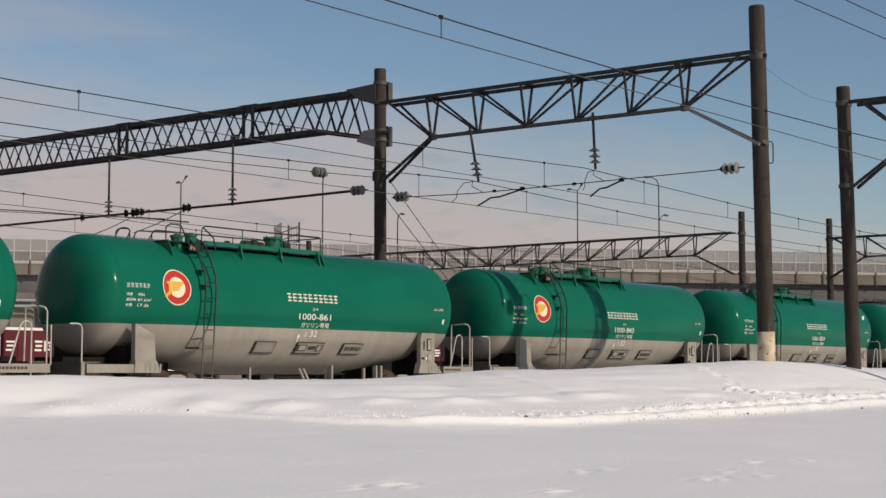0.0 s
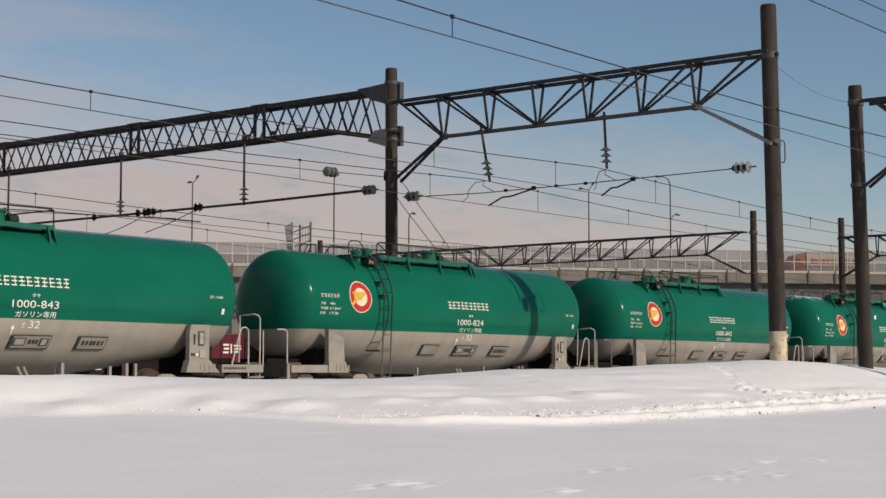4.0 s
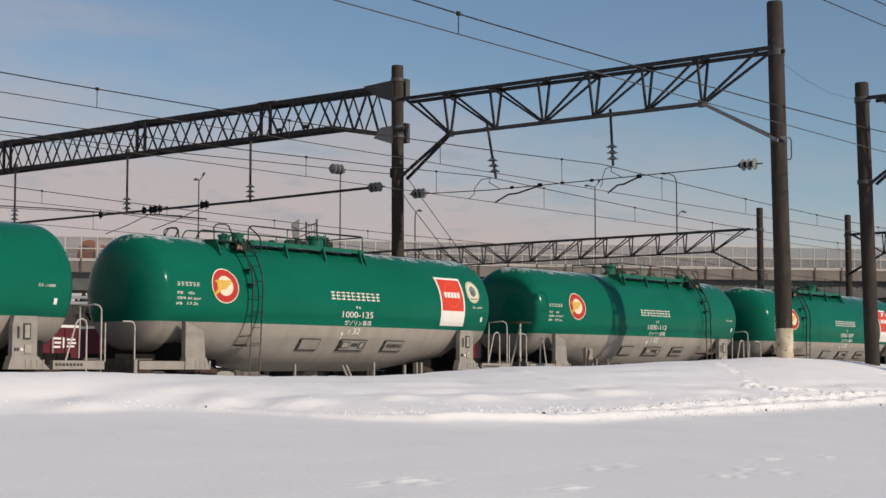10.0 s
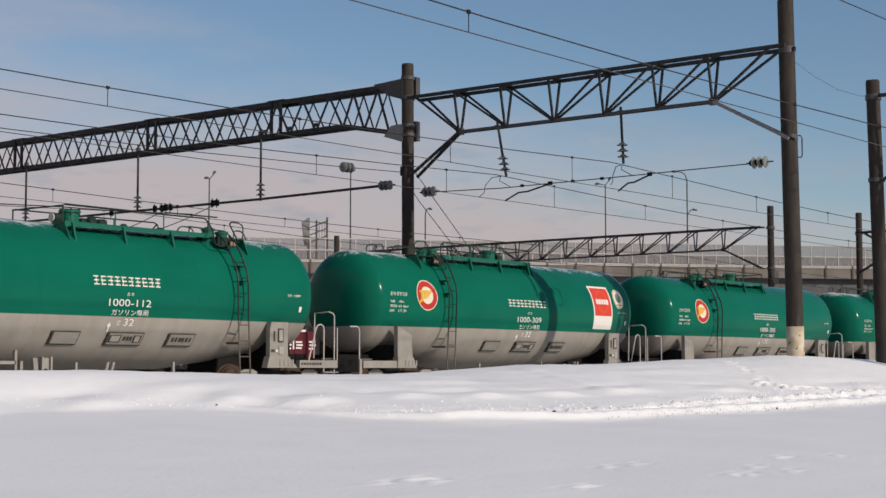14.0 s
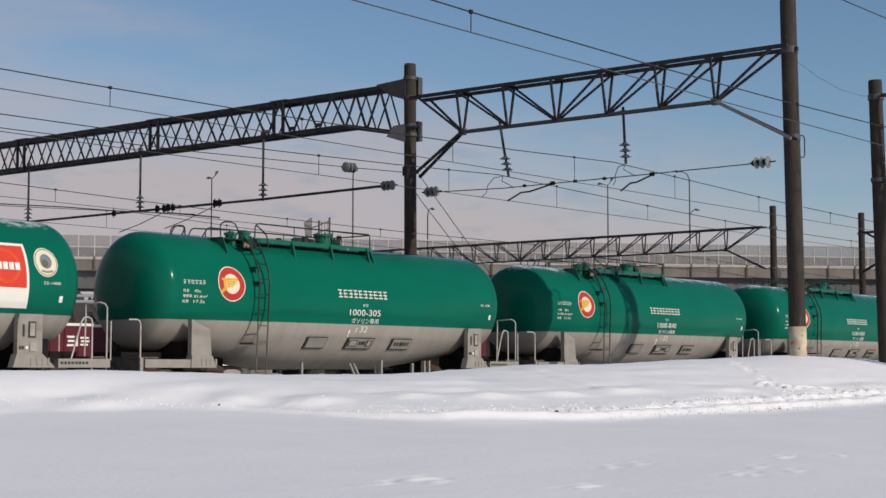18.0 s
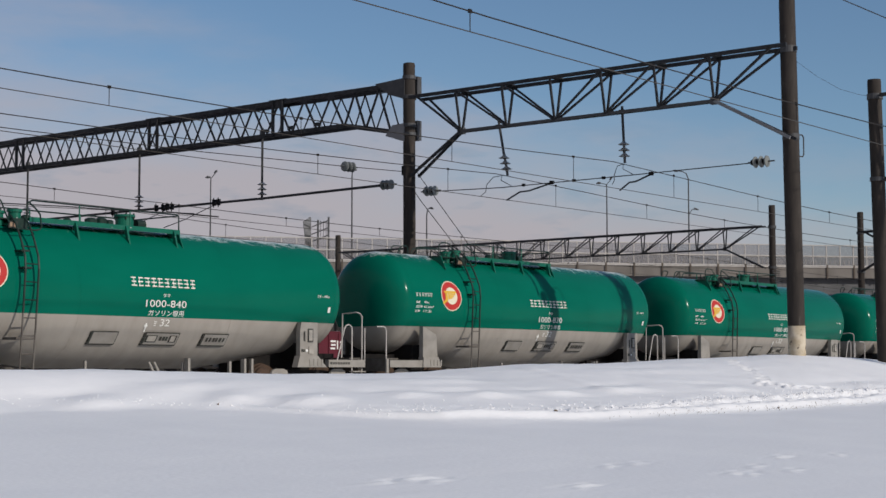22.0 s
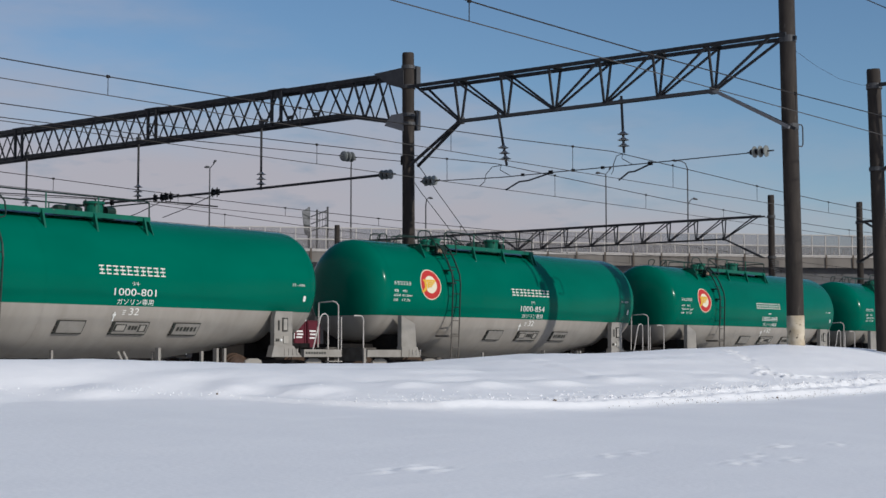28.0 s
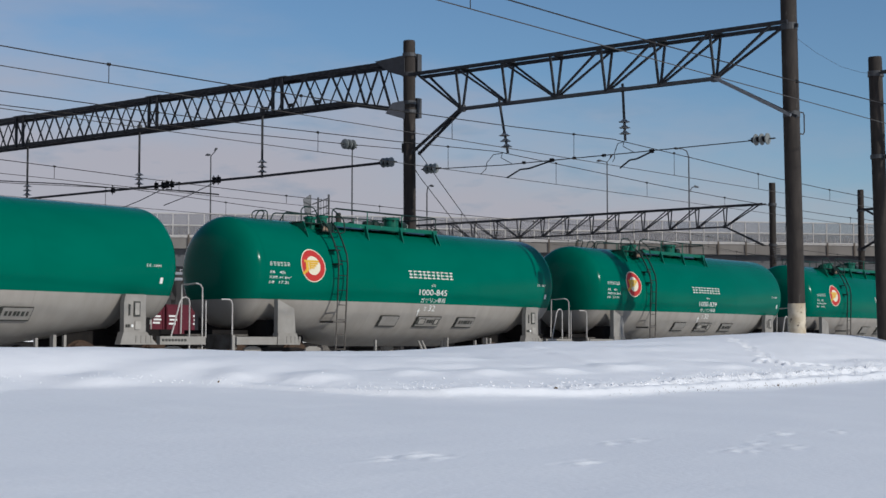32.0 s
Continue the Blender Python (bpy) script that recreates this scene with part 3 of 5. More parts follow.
def lattice_truss(s, y0, y1, zt, zb, label, panel=0.535, w=0.22):
    """Deep box girder of crossed angles that carries on over the further tracks."""
    g = thing("lattice_girder", label, "gantry", group="catenary gantries", at=(s, 0, 0))
    flat = y0 + 2.12
    for sx in (-w, w):
        part("top_chord", Shape().angle((sx, y0, zt), (sx, y1, zt), 0.125, 0.025), IRON, g)
        part("bottom_chord", Shape().angle((sx, flat, zb), (sx, y1, zb), 0.115, 0.025), IRON, g)
        part("end_chord", Shape().angle((sx, y0 + 0.35, zb - 0.34), (sx, flat, zb), 0.115, 0.025), IRON, g)
    n = int((y1 - flat) / panel)
    for sx in (-w, w):
        for i in range(n):
            a, b = flat + i * panel, flat + (i + 1) * panel
            p, q = ((sx, a, zb), (sx, b, zt)) if i % 2 == 0 else ((sx, a, zt), (sx, b, zb))
            part("lacing_bar", Shape().bar(p, q, 0.07 if sx < 0 else 0.04, 0.02, (1, 0, 0)), IRON, g)
            if sx < 0 and i < 7:
                k, top = (b, True) if i % 2 == 0 else (b, False)
                z = zt if top else zb + 0.14
                d = -0.11 if top else 0.11
                part("node_plate", Shape().quad_loop([[(x, k - 0.17, z), (x, k + 0.17, z), (x, k + 0.07, z + d), (x, k - 0.07, z + d)] for x in (sx - 0.012, sx - 0.002)]), IRON, g)
        rise = [(0.35, 0.0), (0.80, 1.0), (1.30, 0.0), (1.72, 1.0), (2.12, 0.0)]
        for (a, ua), (b, ub) in zip(rise, rise[1:]):
            za, zz = (zt if u else zb - 0.34 * (2.12 - q) / 1.77 + 0.02 for q, u in ((a, ua), (b, ub)))
            part("lacing_bar", Shape().bar((sx, y0 + a, za), (sx, y0 + b, zz), 0.075 if sx < 0 else 0.045, 0.02, (1, 0, 0)), IRON, g)
    for y in (33.1, 38.7, 45.7, 52.0, 58.3):
        for d in (-0.19, 0.19):
            part("splice_post", Shape().box(-w - 0.04, -w + 0.04, y + d - 0.035, y + d + 0.035, zb, zt + 0.1), IRON, g)
        part("splice_plate", Shape().box(-w - 0.03, w + 0.03, y - 0.36, y + 0.36, zt + 0.127, zt + 0.143), GUSSET, g)
    part("top_gusset", Shape().quad_loop([[(sx, y0 - 0.15, zt - 0.38), (sx, y0 + 0.42, zt - 0.20), (sx, y0 + 0.95, zt + 0.16), (sx, y0 - 0.15, zt + 0.22)] for sx in (-w - 0.02, -w)]), GUSSET, g, "light grey gusset plate")
    part("bottom_gusset", Shape().quad_loop([[(sx, y0 - 0.15, zb - 0.62), (sx, y0 + 0.55, zb - 0.40), (sx, y0 + 0.30, zb - 0.12), (sx, y0 - 0.15, zb - 0.10)] for sx in (-w - 0.02, -w)]), DULL, g, "bare galvanised gusset plate")
    return g


GS = 33.5
P1Y, P2Y = 16.7, 28.1
p1 = pole(34.03, P1Y, 1.05, 9.52, 0.200, 0.188, "tall dark concrete catenary pole with a cream foot band", band=0.72, lean=-0.24)
collar(p1, 8.30, 0.20, 0.16, -0.20)
collar(p1, 6.22, 0.20, 0.14, -0.14)
part("cable_hanger", Shape().tube([(0.18, 0, 6.32), (0.36, -0.05, 6.32), (0.40, -0.06, 6.26), (0.40, -0.06, 5.86), (0.36, -0.05, 5.80), (0.16, 0, 5.80)], 0.016, 6), GUSSET, p1)
p2 = pole(GS, P2Y, 0.0, 9.31, 0.178, 0.168, "dark concrete catenary pole beside the running line", lean=-0.06)
for zz in (8.35, 7.30, 8.9, 7.55):
    collar(p2, zz, 0.195, 0.10, -0.05)
part("bolted_channel", Shape().box(0.12, 0.30, -0.16, 0.16, 8.42, 8.95), GUSSET, p2)
part("bolted_channel", Shape().box(0.12, 0.30, -0.16, 0.16, 7.15, 7.70), GUSSET, p2)
p3 = pole(38.02, 16.25, 0.9, 8.09, 0.185, 0.172, "dark concrete catenary pole standing in snow", lean=-0.33)
collar(p3, 7.65, 0.20, 0.14, -0.30)
collar(p3, 5.55, 0.205, 0.10, -0.21)
part("marker_plate", Shape().box(0.06, 0.16, -0.225, -0.205, 2.15, 2.24), WHITE, p3, "small white marker plate")
p4 = pole(75.55, 38.4, 0.0, 9.4, 0.19, 0.17, "dark catenary pole of a further gantry")
pole(75.0, 69.0, 0.0, 9.4, 0.19, 0.17, "dark catenary pole at the far end of a gantry")
p5 = pole(81.95, 36.3, 0.0, 9.4, 0.19, 0.17, "dark catenary pole with a short bracket beam")
for p, z in ((p4, 8.25), (p4, 6.1), (p5, 8.25), (p5, 6.1)):
    collar(p, z, 0.22, 0.14)
for k in range(7):
    part("cable_clamp", Shape().tube([(-0.2, -0.25 + 0.03 * k, 5.2 + 0.12 * k), (0.25, -0.28, 5.3 + 0.10 * k)], 0.03, 6), GUSSET, p4)

triangular_truss(GS, P1Y - 0.25, P2Y - 0.17, 8.30, 7.22, 18.49, 26.28, 5, "dark steel triangular gantry beam over the tracks", zinc=True)
lattice_truss(GS, P2Y + 0.17, 62.0, 8.66, 7.70, "long dark lattice girder over the yard tracks")
triangular_truss(37.85, 3.0, 16.05, 7.66, 6.60, 4.8, 14.5, 6, "dark steel gantry beam over the snowed-in siding")
pole(37.85, 2.8, -0.6, 8.1, 0.185, 0.172, "dark concrete catenary pole at the siding")
triangular_truss(75.0, 38.6, 68.8, 8.25, 7.15, 40.9, 66.5, 15, "dark steel gantry beam over the far yard tracks", w=0.22)
triangular_truss(81.4, 22.0, 36.1, 8.25, 7.15, 24.0, 34.0, 6, "dark steel gantry beam behind the tank wagons", w=0.22)
pole(81.4, 21.8, 0.0, 9.4, 0.19, 0.17, "dark catenary pole in front of the running line")


def insulator(x, y, z_top, z_bot, label, tilt=0.0):
    """Hanging rod with a string of three porcelain sheds."""
    t = thing("hanging_insulator", label, "insulator", group="hanging insulators", at=(x, y, 0))
    zs = z_bot + 0.50
    part("rod", Shape().tube([(0, 0, z_top + 0.15), (0, tilt * 0.6, zs)], 0.035, 8), IRON, t)
    part("clamp", Shape().box(-0.05, 0.05, -0.07, 0.07, z_top - 0.05, z_top + 0.06), GUSSET, t)
    part("core", Shape().tube([(0, tilt * 0.6, zs + 0.05), (0, tilt, z_bot - 0.05)], 0.035, 8), GUSSET, t)
    for k in range(3):
        z = zs - 0.07 - k * 0.15
        yy = tilt * (0.6 + 0.4 * k / 3)
        part("shed", Shape().tube([(0, yy, z + 0.06), (0, yy, z + 0.015), (0, yy, z - 0.005), (0, yy, z - 0.015)], [0.045, 0.10, 0.15, 0.13], 16), SHED, t, smooth=False)
    return t


insulator(GS, 21.13, 7.22, 5.97, "grey porcelain insulator hanging from the gantry", -0.07)
insulator(GS, 25.01, 7.22, 5.94, "grey porcelain insulator hanging tilted from the gantry", -0.29)
for yy in (33.95, 39.6, 45.52, 51.3):
    insulator(GS, yy, 7.90, 5.90, "grey porcelain insulator hanging from the lattice girder")


def strain_insulator(x, y, z, along, n=3, label="string of grey disc insulators"):
    t = thing("strain_insulator", label, "insulator", group="strain insulators", at=(x, y, z))
    a = Vector(along).normalized()
    part("pin", Shape().tube([-a * 0.35, a * 0.35], 0.018, 6), GUSSET, t)
    for k in range(n):
        c = a * (0.15 * (k - (n - 1) / 2))
        part("disc", Shape().tube([c - a * 0.035, c - a * 0.015, c + a * 0.005, c + a * 0.02], [0.07, 0.135, 0.14, 0.125], 20), PORCELAIN, t)
        part("cap", Shape().tube([c + a * 0.02, c + a * 0.05, c + a * 0.115], [0.12, 0.085, 0.055], 12), BLACK, t)
    return t


strain_insulator(GS, 17.28, 5.64, (0, 1, 0))
strain_insulator(GS, 27.35, 5.66, (0, 1, 0))
strain_insulator(GS, 28.95, 5.95, (0, 1, 0))
strain_insulator(31.25, 28.38, 6.19, (1, 0.0, 0.02), 3, "string of grey disc insulators on a feeder wire")

# registration tube across the yard tracks, and the span wire over the running lines
tube = thing("registration_tube", "grey steel tube hung level below the lattice girder", "tube")
part("tube_body", Shape().tube([(GS, 29.1, 5.95), (GS, 33.9, 5.90), (GS, 39.5, 5.90), (GS, 62, 5.88)], 0.04, 10), IRON, tube)
for yy in (35.85, 36.05, 38.0, 38.22, 38.42, 38.75, 40.9):
    part("tube_clamp", Shape().box(GS - 0.06, GS + 0.06, yy - 0.035, yy + 0.035, 5.82, 6.01), BLACK, tube)
    part("clamp_bolt", Shape().tube([(GS - 0.02, yy, 5.76), (GS - 0.02, yy, 6.06)], 0.018, 6), BLACK, tube)
part("pull_off_rod", Shape().tube([(24.5, 37.0, 5.30), (28.55, 37.0, 5.46), (30.3, 37.0, 5.49), (GS - 0.05, 36.9, 5.62)], 0.016, 6), IRON, tube)
part("pull_off_rod", Shape().tube([(32.4, 37.0, 5.60), (34.58, 37.0, 5.61)], 0.022, 6), BLACK, tube)
for yy in (36.0, 38.2):
    part("steady_arm", Shape().tube([(GS, yy, 5.85), (GS - 0.4, yy + 0.9, 5.42), (GS - 0.6, yy + 1.7, 5.18)], 0.013, 6), IRON, tube)
span = thing("span_wire", "thin steel span wire between two catenary poles", "wire")
part("strand", Shape().tube([(GS, 17.5, 5.63), (GS, 21.0, 5.60), (GS, 24.9, 5.58), (GS, 27.2, 5.64)], 0.013, 5), WIRE, span)
for yy, reach in ((20.3, 0.62), (23.3, 1.0)):
    part("steady_arm", Shape().tube([(GS, yy, 5.58), (GS, yy + 0.72 * reach, 5.43), (GS, yy + 1.02 * reach, 5.42), (GS + 0.2 * reach, yy + 1.6 * reach, 5.26)], 0.022, 6), IRON, span)
    part("arm_clamp", Shape().box(GS - 0.04, GS + 0.04, yy - 0.05, yy + 0.05, 5.55, 5.64), BLACK, span)
for yy in (21.7, 22.6, 24.2):
    part("wire_clamp", Shape().box(GS - 0.03, GS + 0.03, yy - 0.04, yy + 0.04, 5.56, 5.63), BLACK, span)
for yy, k in ((21.1, 0.45), (24.9, 0.9)):
    part("jumper_loop", Shape().tube([(GS, yy, 5.90), (GS - 0.3 * k, yy + 0.1, 5.84), (GS - 0.62 * k, yy + 0.1, 5.6), (GS - 0.7 * k, yy + 0.08, 5.40 + 0.1 * (1 - k)), (GS - 1.0 * k, yy + 0.05, 5.24 + 0.2 * (1 - k))], 0.010, 5), WIRE, span)
    part("jumper_loop", Shape().tube([(GS, yy, 5.90), (GS - 0.2, yy - 0.1, 5.75), (GS, yy - 0.3, 5.60)], 0.010, 5), WIRE, span)
slack = thing("slack_cable", "thin slack cable between two catenary poles", "wire")
part("strand", Shape().tube([(34.0, 16.6, 8.05), (34.9, 16.5, 7.80), (36.0, 16.4, 7.62), (37.0, 16.3, 7.60), (37.8, 16.25, 7.68)], 0.004, 5), WIRE, slack)
feeder = thing("feeder_wire", "thin feeder wire ending at a pole bracket", "wire")
part("strand", Shape().tube([(-30, 28.35, 6.25), (0, 28.35, 5.96), (14, 28.35, 5.89), (20.4, 28.36, 5.93), (25.8, 28.37, 6.02), (28.5, 28.38, 6.11), (31.0, 28.38, 6.185), (33.42, 28.28, 6.265)], 0.0105, 5), WIRE, feeder)
part("end_bracket", Shape().box(33.36, 33.42, 28.24, 28.30, 6.16, 6.42), BLACK, feeder)
for z in (7.353, 7.773):
    high = thing("high_feeder_wire", "thin dark feeder wire above the siding gantry", "wire", group="feeder wires")
    part("strand", Shape().tube([(x, 11.83, z + 0.00012 * (x - 29) ** 2) for x in range(-40, 120, 8)], 0.0105, 5), WIRE, high)
guy = thing("guy_wire", "pair of thin steel guy wires on a pole", "wire")
part("strand", Shape().tube([(GS + 0.1, 28.3, 6.05), (34.2, 28.3, 5.51), (35.59, 28.3, 4.47), (38.4, 28.3, 2.35)], 0.011, 5), WIRE, guy)
part("strand", Shape().tube([(GS + 0.1, 28.3, 6.72), (34.15, 28.3, 6.21), (35.75, 28.3, 4.93), (39.0, 28.3, 2.35)], 0.011, 5), WIRE, guy)


def sag_z(s, top, dip, at_s=GS, period=37.0):
    u = ((s - at_s) / period) % 1.0
    return top - dip * 4 * u * (1 - u)


def catenary(y, top, dip, low, label, r=0.0105, first=-50, last=118, drops=5.2, offset=1.5, at_s=GS, tilt=0.0):
    """Messenger wire in its sag, the contact wire below it and the droppers between."""
    c = thing("overhead_line", label, "wire", group="overhead lines")
    pts = [(s, y, sag_z(s, top, dip, at_s)) for s in np.arange(first, last + 0.1, 4.15)]
    part("messenger_wire", Shape().tube(pts, r, 5), WIRE, c)
    part("contact_wire", Shape().tube([(s, y, low + tilt * (s - 20)) for s in np.arange(first, last + 0.1, 20)], r * 0.8, 5), BRIGHT, c)
    s = first + offset
    while s < last:
        z = sag_z(s, top, dip, at_s)
        d = part("dropper", Shape().tube([(s, y, z), (s, y, low + tilt * (s - 20))], 0.007, 4), WIRE, c)
        part("dropper_clip", Shape().box(s - 0.03, s + 0.03, y - 0.015, y + 0.015, z - 0.02, z + 0.03), BLACK, c)
        s += drops


catenary(12.4, 5.78, 0.39, 5.13, "overhead line above the snowed-in siding", offset=0.12, drops=9.41, at_s=38.2, tilt=-0.002)
catenary(21.1, 5.93, 0.38, 5.24, "overhead line above a snowed-in track", offset=1.36, drops=4.7, tilt=0.001)
catenary(24.7, 5.90, 0.39, 5.20, "overhead line above the wagon train", offset=4.45, drops=4.78, tilt=0.002)
catenary(33.9, 5.60, 0.25, 5.20, "overhead line above a yard track", offset=1.85, drops=4.35, at_s=21.5, tilt=-0.005)
catenary(39.55, 5.86, 0.45, 5.25, "overhead line above a second yard track", offset=4.1)


# the whole overhead installation, set out from the camera's foot by one factor
REACH = 1.048
for ob in list(scene.objects):
    if ob.parent is None and ob.get("category") in ("pole", "gantry", "insulator", "wire", "tube"):
        ob.location = (ob.location.x * REACH, ob.location.y * REACH, EYE[2] + (ob.location.z - EYE[2]) * REACH)
        ob.scale = (REACH, REACH, REACH)


# ---- road bridge behind the yard ----
BR = Matrix.Translation((139.3, 104.2, 0.35)) @ Matrix.Rotation(radians(-40.7), 4, "Z")
bridge = thing("road_bridge", "long concrete road bridge with a tall mesh fence", "bridge")
bridge.matrix_world = BR
X0, X1 = -430, 190
part("deck", Shape().box(X0, X1, 0.06, 9.5, 11.2, 11.6), CONCRETE, bridge)
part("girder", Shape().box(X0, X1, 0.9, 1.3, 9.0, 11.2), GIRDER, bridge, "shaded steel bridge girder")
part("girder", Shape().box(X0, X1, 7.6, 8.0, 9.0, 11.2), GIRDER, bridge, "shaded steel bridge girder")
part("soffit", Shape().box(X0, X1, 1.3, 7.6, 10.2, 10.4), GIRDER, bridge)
part("far_parapet", Shape().box(X0, X1, 9.3, 9.55, 11.6, 12.3), CONCRETE, bridge)
part("coping", Shape().box(X0, X1, -0.10, 0.30, 12.02, 12.14), RAILING, bridge, "pale parapet coping")
seg = mesh_of("parapet_panel", Shape().box(0.02, 3.28, 0.0, 0.22, 10.85, 12.02, 0.01), CONCRETE)
STRAP = material("brown_stained_strap", (0.10, 0.082, 0.066), rough=0.8, second=(0.06, 0.05, 0.042), scale=3)
strap = mesh_of("drain_strap", Shape().quad_loop([[(-0.10, y, 12.35), (0.08, y, 12.35), (0.10, y, 11.9), (0.08, y, 10.75), (-0.07, y, 10.75), (-0.10, y, 11.6)] for y in (-0.14, -0.002)]), STRAP)
part("guard_pipe", Shape().tube([(X0, -0.06, 12.22), (X1, -0.06, 12.22)], 0.075, 8), PALE, bridge, "pale guard pipe along the parapet")
post_m = mesh_of("fence_post", Shape().box(-0.05, 0.05, 0.05, 0.17, 12.14, 14.65), RAILING)
pane_m = mesh_of("mesh_panel", Shape().box(0.06, 1.59, 0.09, 0.11, 12.25, 14.55), MESH)
k = -80.0
i = 0
while k < 76:
    for nm, me, on in (("parapet_panel", seg, i % 2 == 0), ("drain_strap", strap, i % 2 == 0), ("fence_post", post_m, True), ("mesh_panel", pane_m, True)):
        if on:
            o = new(nm, me)
            o.parent = bridge
            o.location = (k, 0, 0)
    k += 1.65
    i += 1
rest = Shape()
for a, b in ((X0, -80.0), (k, X1)):
    rest.box(a, b, 0.0, 0.22, 10.85, 12.02)
    q = a
    while q < b:
        rest.box(q - 0.06, q + 0.06, 0.05, 0.17, 12.14, 14.65)
        q += 1.65
tagged(part("far_parapet_run", rest, CONCRETE, bridge), kind="stuff")
for z in (14.6, 13.35):
    part("fence_rail", Shape().box(X0, X1, 0.02, 0.08, z - 0.05, z + 0.05), RAILING, bridge)
part("far_fence", Shape().box(-90, 90, 9.40, 9.43, 12.3, 14.0), MESH, bridge)
pickets = Shape()
q = -75.0
while q < 75:
    pickets.box(q - 0.035, q + 0.035, 9.36, 9.40, 12.3, 13.6)
    q += 0.62
tagged(part("far_pickets", pickets, RAILING, bridge), kind="stuff")
for z in (12.9, 13.95):
    part("far_fence_rail", Shape().box(-90, 90, 9.36, 9.46, z - 0.04, z + 0.04), RAILING, bridge)
for x in (-402, -372, -342, -312, -282, -252, -222, -192, -162, -132, -102, -74, -48, -26, -2, 24, 52, 80, 110, 140, 170):
    part("pier", Shape().box(x - 1.3, x + 1.3, 2.0, 7.0, -1.0, 8.2, 0.25), CONCRETE, bridge, "grey concrete bridge pier")
    part("pier_cap", Shape().box(x - 1.5, x + 1.5, 0.6, 8.4, 8.2, 9.0), CONCRETE, bridge)
for z, y in ((7.0, 0.5), (6.4, 0.55)):
    part("service_pipe", Shape().tube([(X0, y, z + 1.2), (X1, y, z + 1.2)], 0.16, 8), GALV, bridge, "pale service pipe below the girder")


def road_lamp(x, y, top, arm, twin=False, tee=0.0):
    t = thing("road_lamp", "slender grey lamp post on the bridge", "street lamp", group="bridge lamp posts")
    t.matrix_world = BR @ Matrix.Translation((x, y, 0))
    if tee:
        part("column", Shape().tube([(0, 0, 11.6), (0, 0, top)], [0.09, 0.065], 8), GUSSET, t)
        part("cross_arm", Shape().tube([(-0.9 * tee, 0, top + 0.1), (0.0, 0, top - 0.05), (0.5, 0, top + 0.55)], 0.05, 6), GUSSET, t)
        part("lantern", Shape().tube([(-0.9 * tee - 0.4, 0, top + 0.04), (-0.9 * tee - 0.15, 0, top + 0.1), (-0.9 * tee + 0.15, 0, top + 0.1)], [0.06, 0.15, 0.08], 8), GUSSET, t)
        part("lantern", Shape().tube([(0.35, 0, top + 0.5), (0.55, 0, top + 0.75), (0.68, 0, top + 0.85)], [0.06, 0.15, 0.06], 8), GUSSET, t)
        return
    part("column", Shape().tube([(0, 0, 11.6), (0, 0, top - 0.9), (arm * 0.15, 0, top - 0.3), (arm * 0.45, 0, top - 0.05), (arm, 0, top)], [0.09, 0.075, 0.065, 0.055, 0.05], 8), GUSSET, t)
    part("lantern", Shape().tube([(arm - 0.2, 0, top + 0.02), (arm + 0.05, 0, top), (arm + 0.32, 0, top - 0.06)], [0.06, 0.15, 0.07], 8), GUSSET, t)
    if twin:
        part("side_arm", Shape().tube([(0, 0, 17.0), (0.05, 0, 18.0), (0.4, 0, 18.5), (0.8, 0, 18.6)], 0.05, 6), GUSSET, t)
        part("lantern", Shape().tube([(0.65, 0, 18.62), (1.15, 0, 18.5)], [0.14, 0.08], 8), GUSSET, t)


road_lamp(12.7, 0.4, 21.2, 0.0, tee=0.9)
road_lamp(22.35, 0.4, 22.9, -1.6, True)
road_lamp(-6.4, 9.0, 19.0, 0.5)
road_lamp(-31.5, 0.4, 20.9, 0.0, tee=0.2)
road_lamp(-16.2, 0.4, 22.2, 0.2)

SIGNBACK = material("sign_back_zinc", (0.17, 0.175, 0.18), rough=0.6, second=(0.10, 0.103, 0.106), scale=4, amount=0.9)
sign = thing("road_sign_board", "back of a pale grey road sign panel", "sign")
sign.matrix_world = BR @ Matrix.Translation((-21.1, 0.6, 0)) @ Matrix.Rotation(radians(18), 4, "Z")
part("panel", Shape().quad_loop([[(x, y, z) for x, z in ((-0.12, 14.0), (0.52, 13.6), (0.42, 16.9), (-0.42, 16.4))] for y in (0.0, 0.12)]), SIGNBACK, sign, "pale grey sign panel")
part("post", Shape().box(0.35, 0.55, 0.12, 0.3, 11.6, 16.9), GUSSET, sign)
part("panel_rib", Shape().bar((-0.25, -0.04, 15.0), (0.5, -0.04, 14.7), 0.06, 0.08), GUSSET, sign)
part("panel_rib", Shape().bar((-0.38, -0.04, 16.1), (0.45, -0.04, 15.8), 0.06, 0.08), GUSSET, sign)
frame_s = thing("sign_gantry_frame", "dark lattice steel frame beside the road sign", "sign frame")
frame_s.matrix_world = BR @ Matrix.Translation((-19.9, 0.4, 0))
for x in (0.0, 1.15):
    part("upright", Shape().box(x - 0.10, x + 0.10, 0, 0.2, 11.6, 16.6 + 0.3 * x), GUSSET, frame_s)
for z in (14.2, 15.0, 15.8):
    part("crossbar", Shape().bar((-0.7, 0.1, z), (1.15, 0.1, z + 0.75), 0.1, 0.12), GUSSET, frame_s)
for x in (0.3, 0.6, 0.9):
    part("mesh_bar", Shape().bar((x, 0.1, 14.4), (x, 0.1, 16.5), 0.04, 0.04), GUSSET, frame_s)

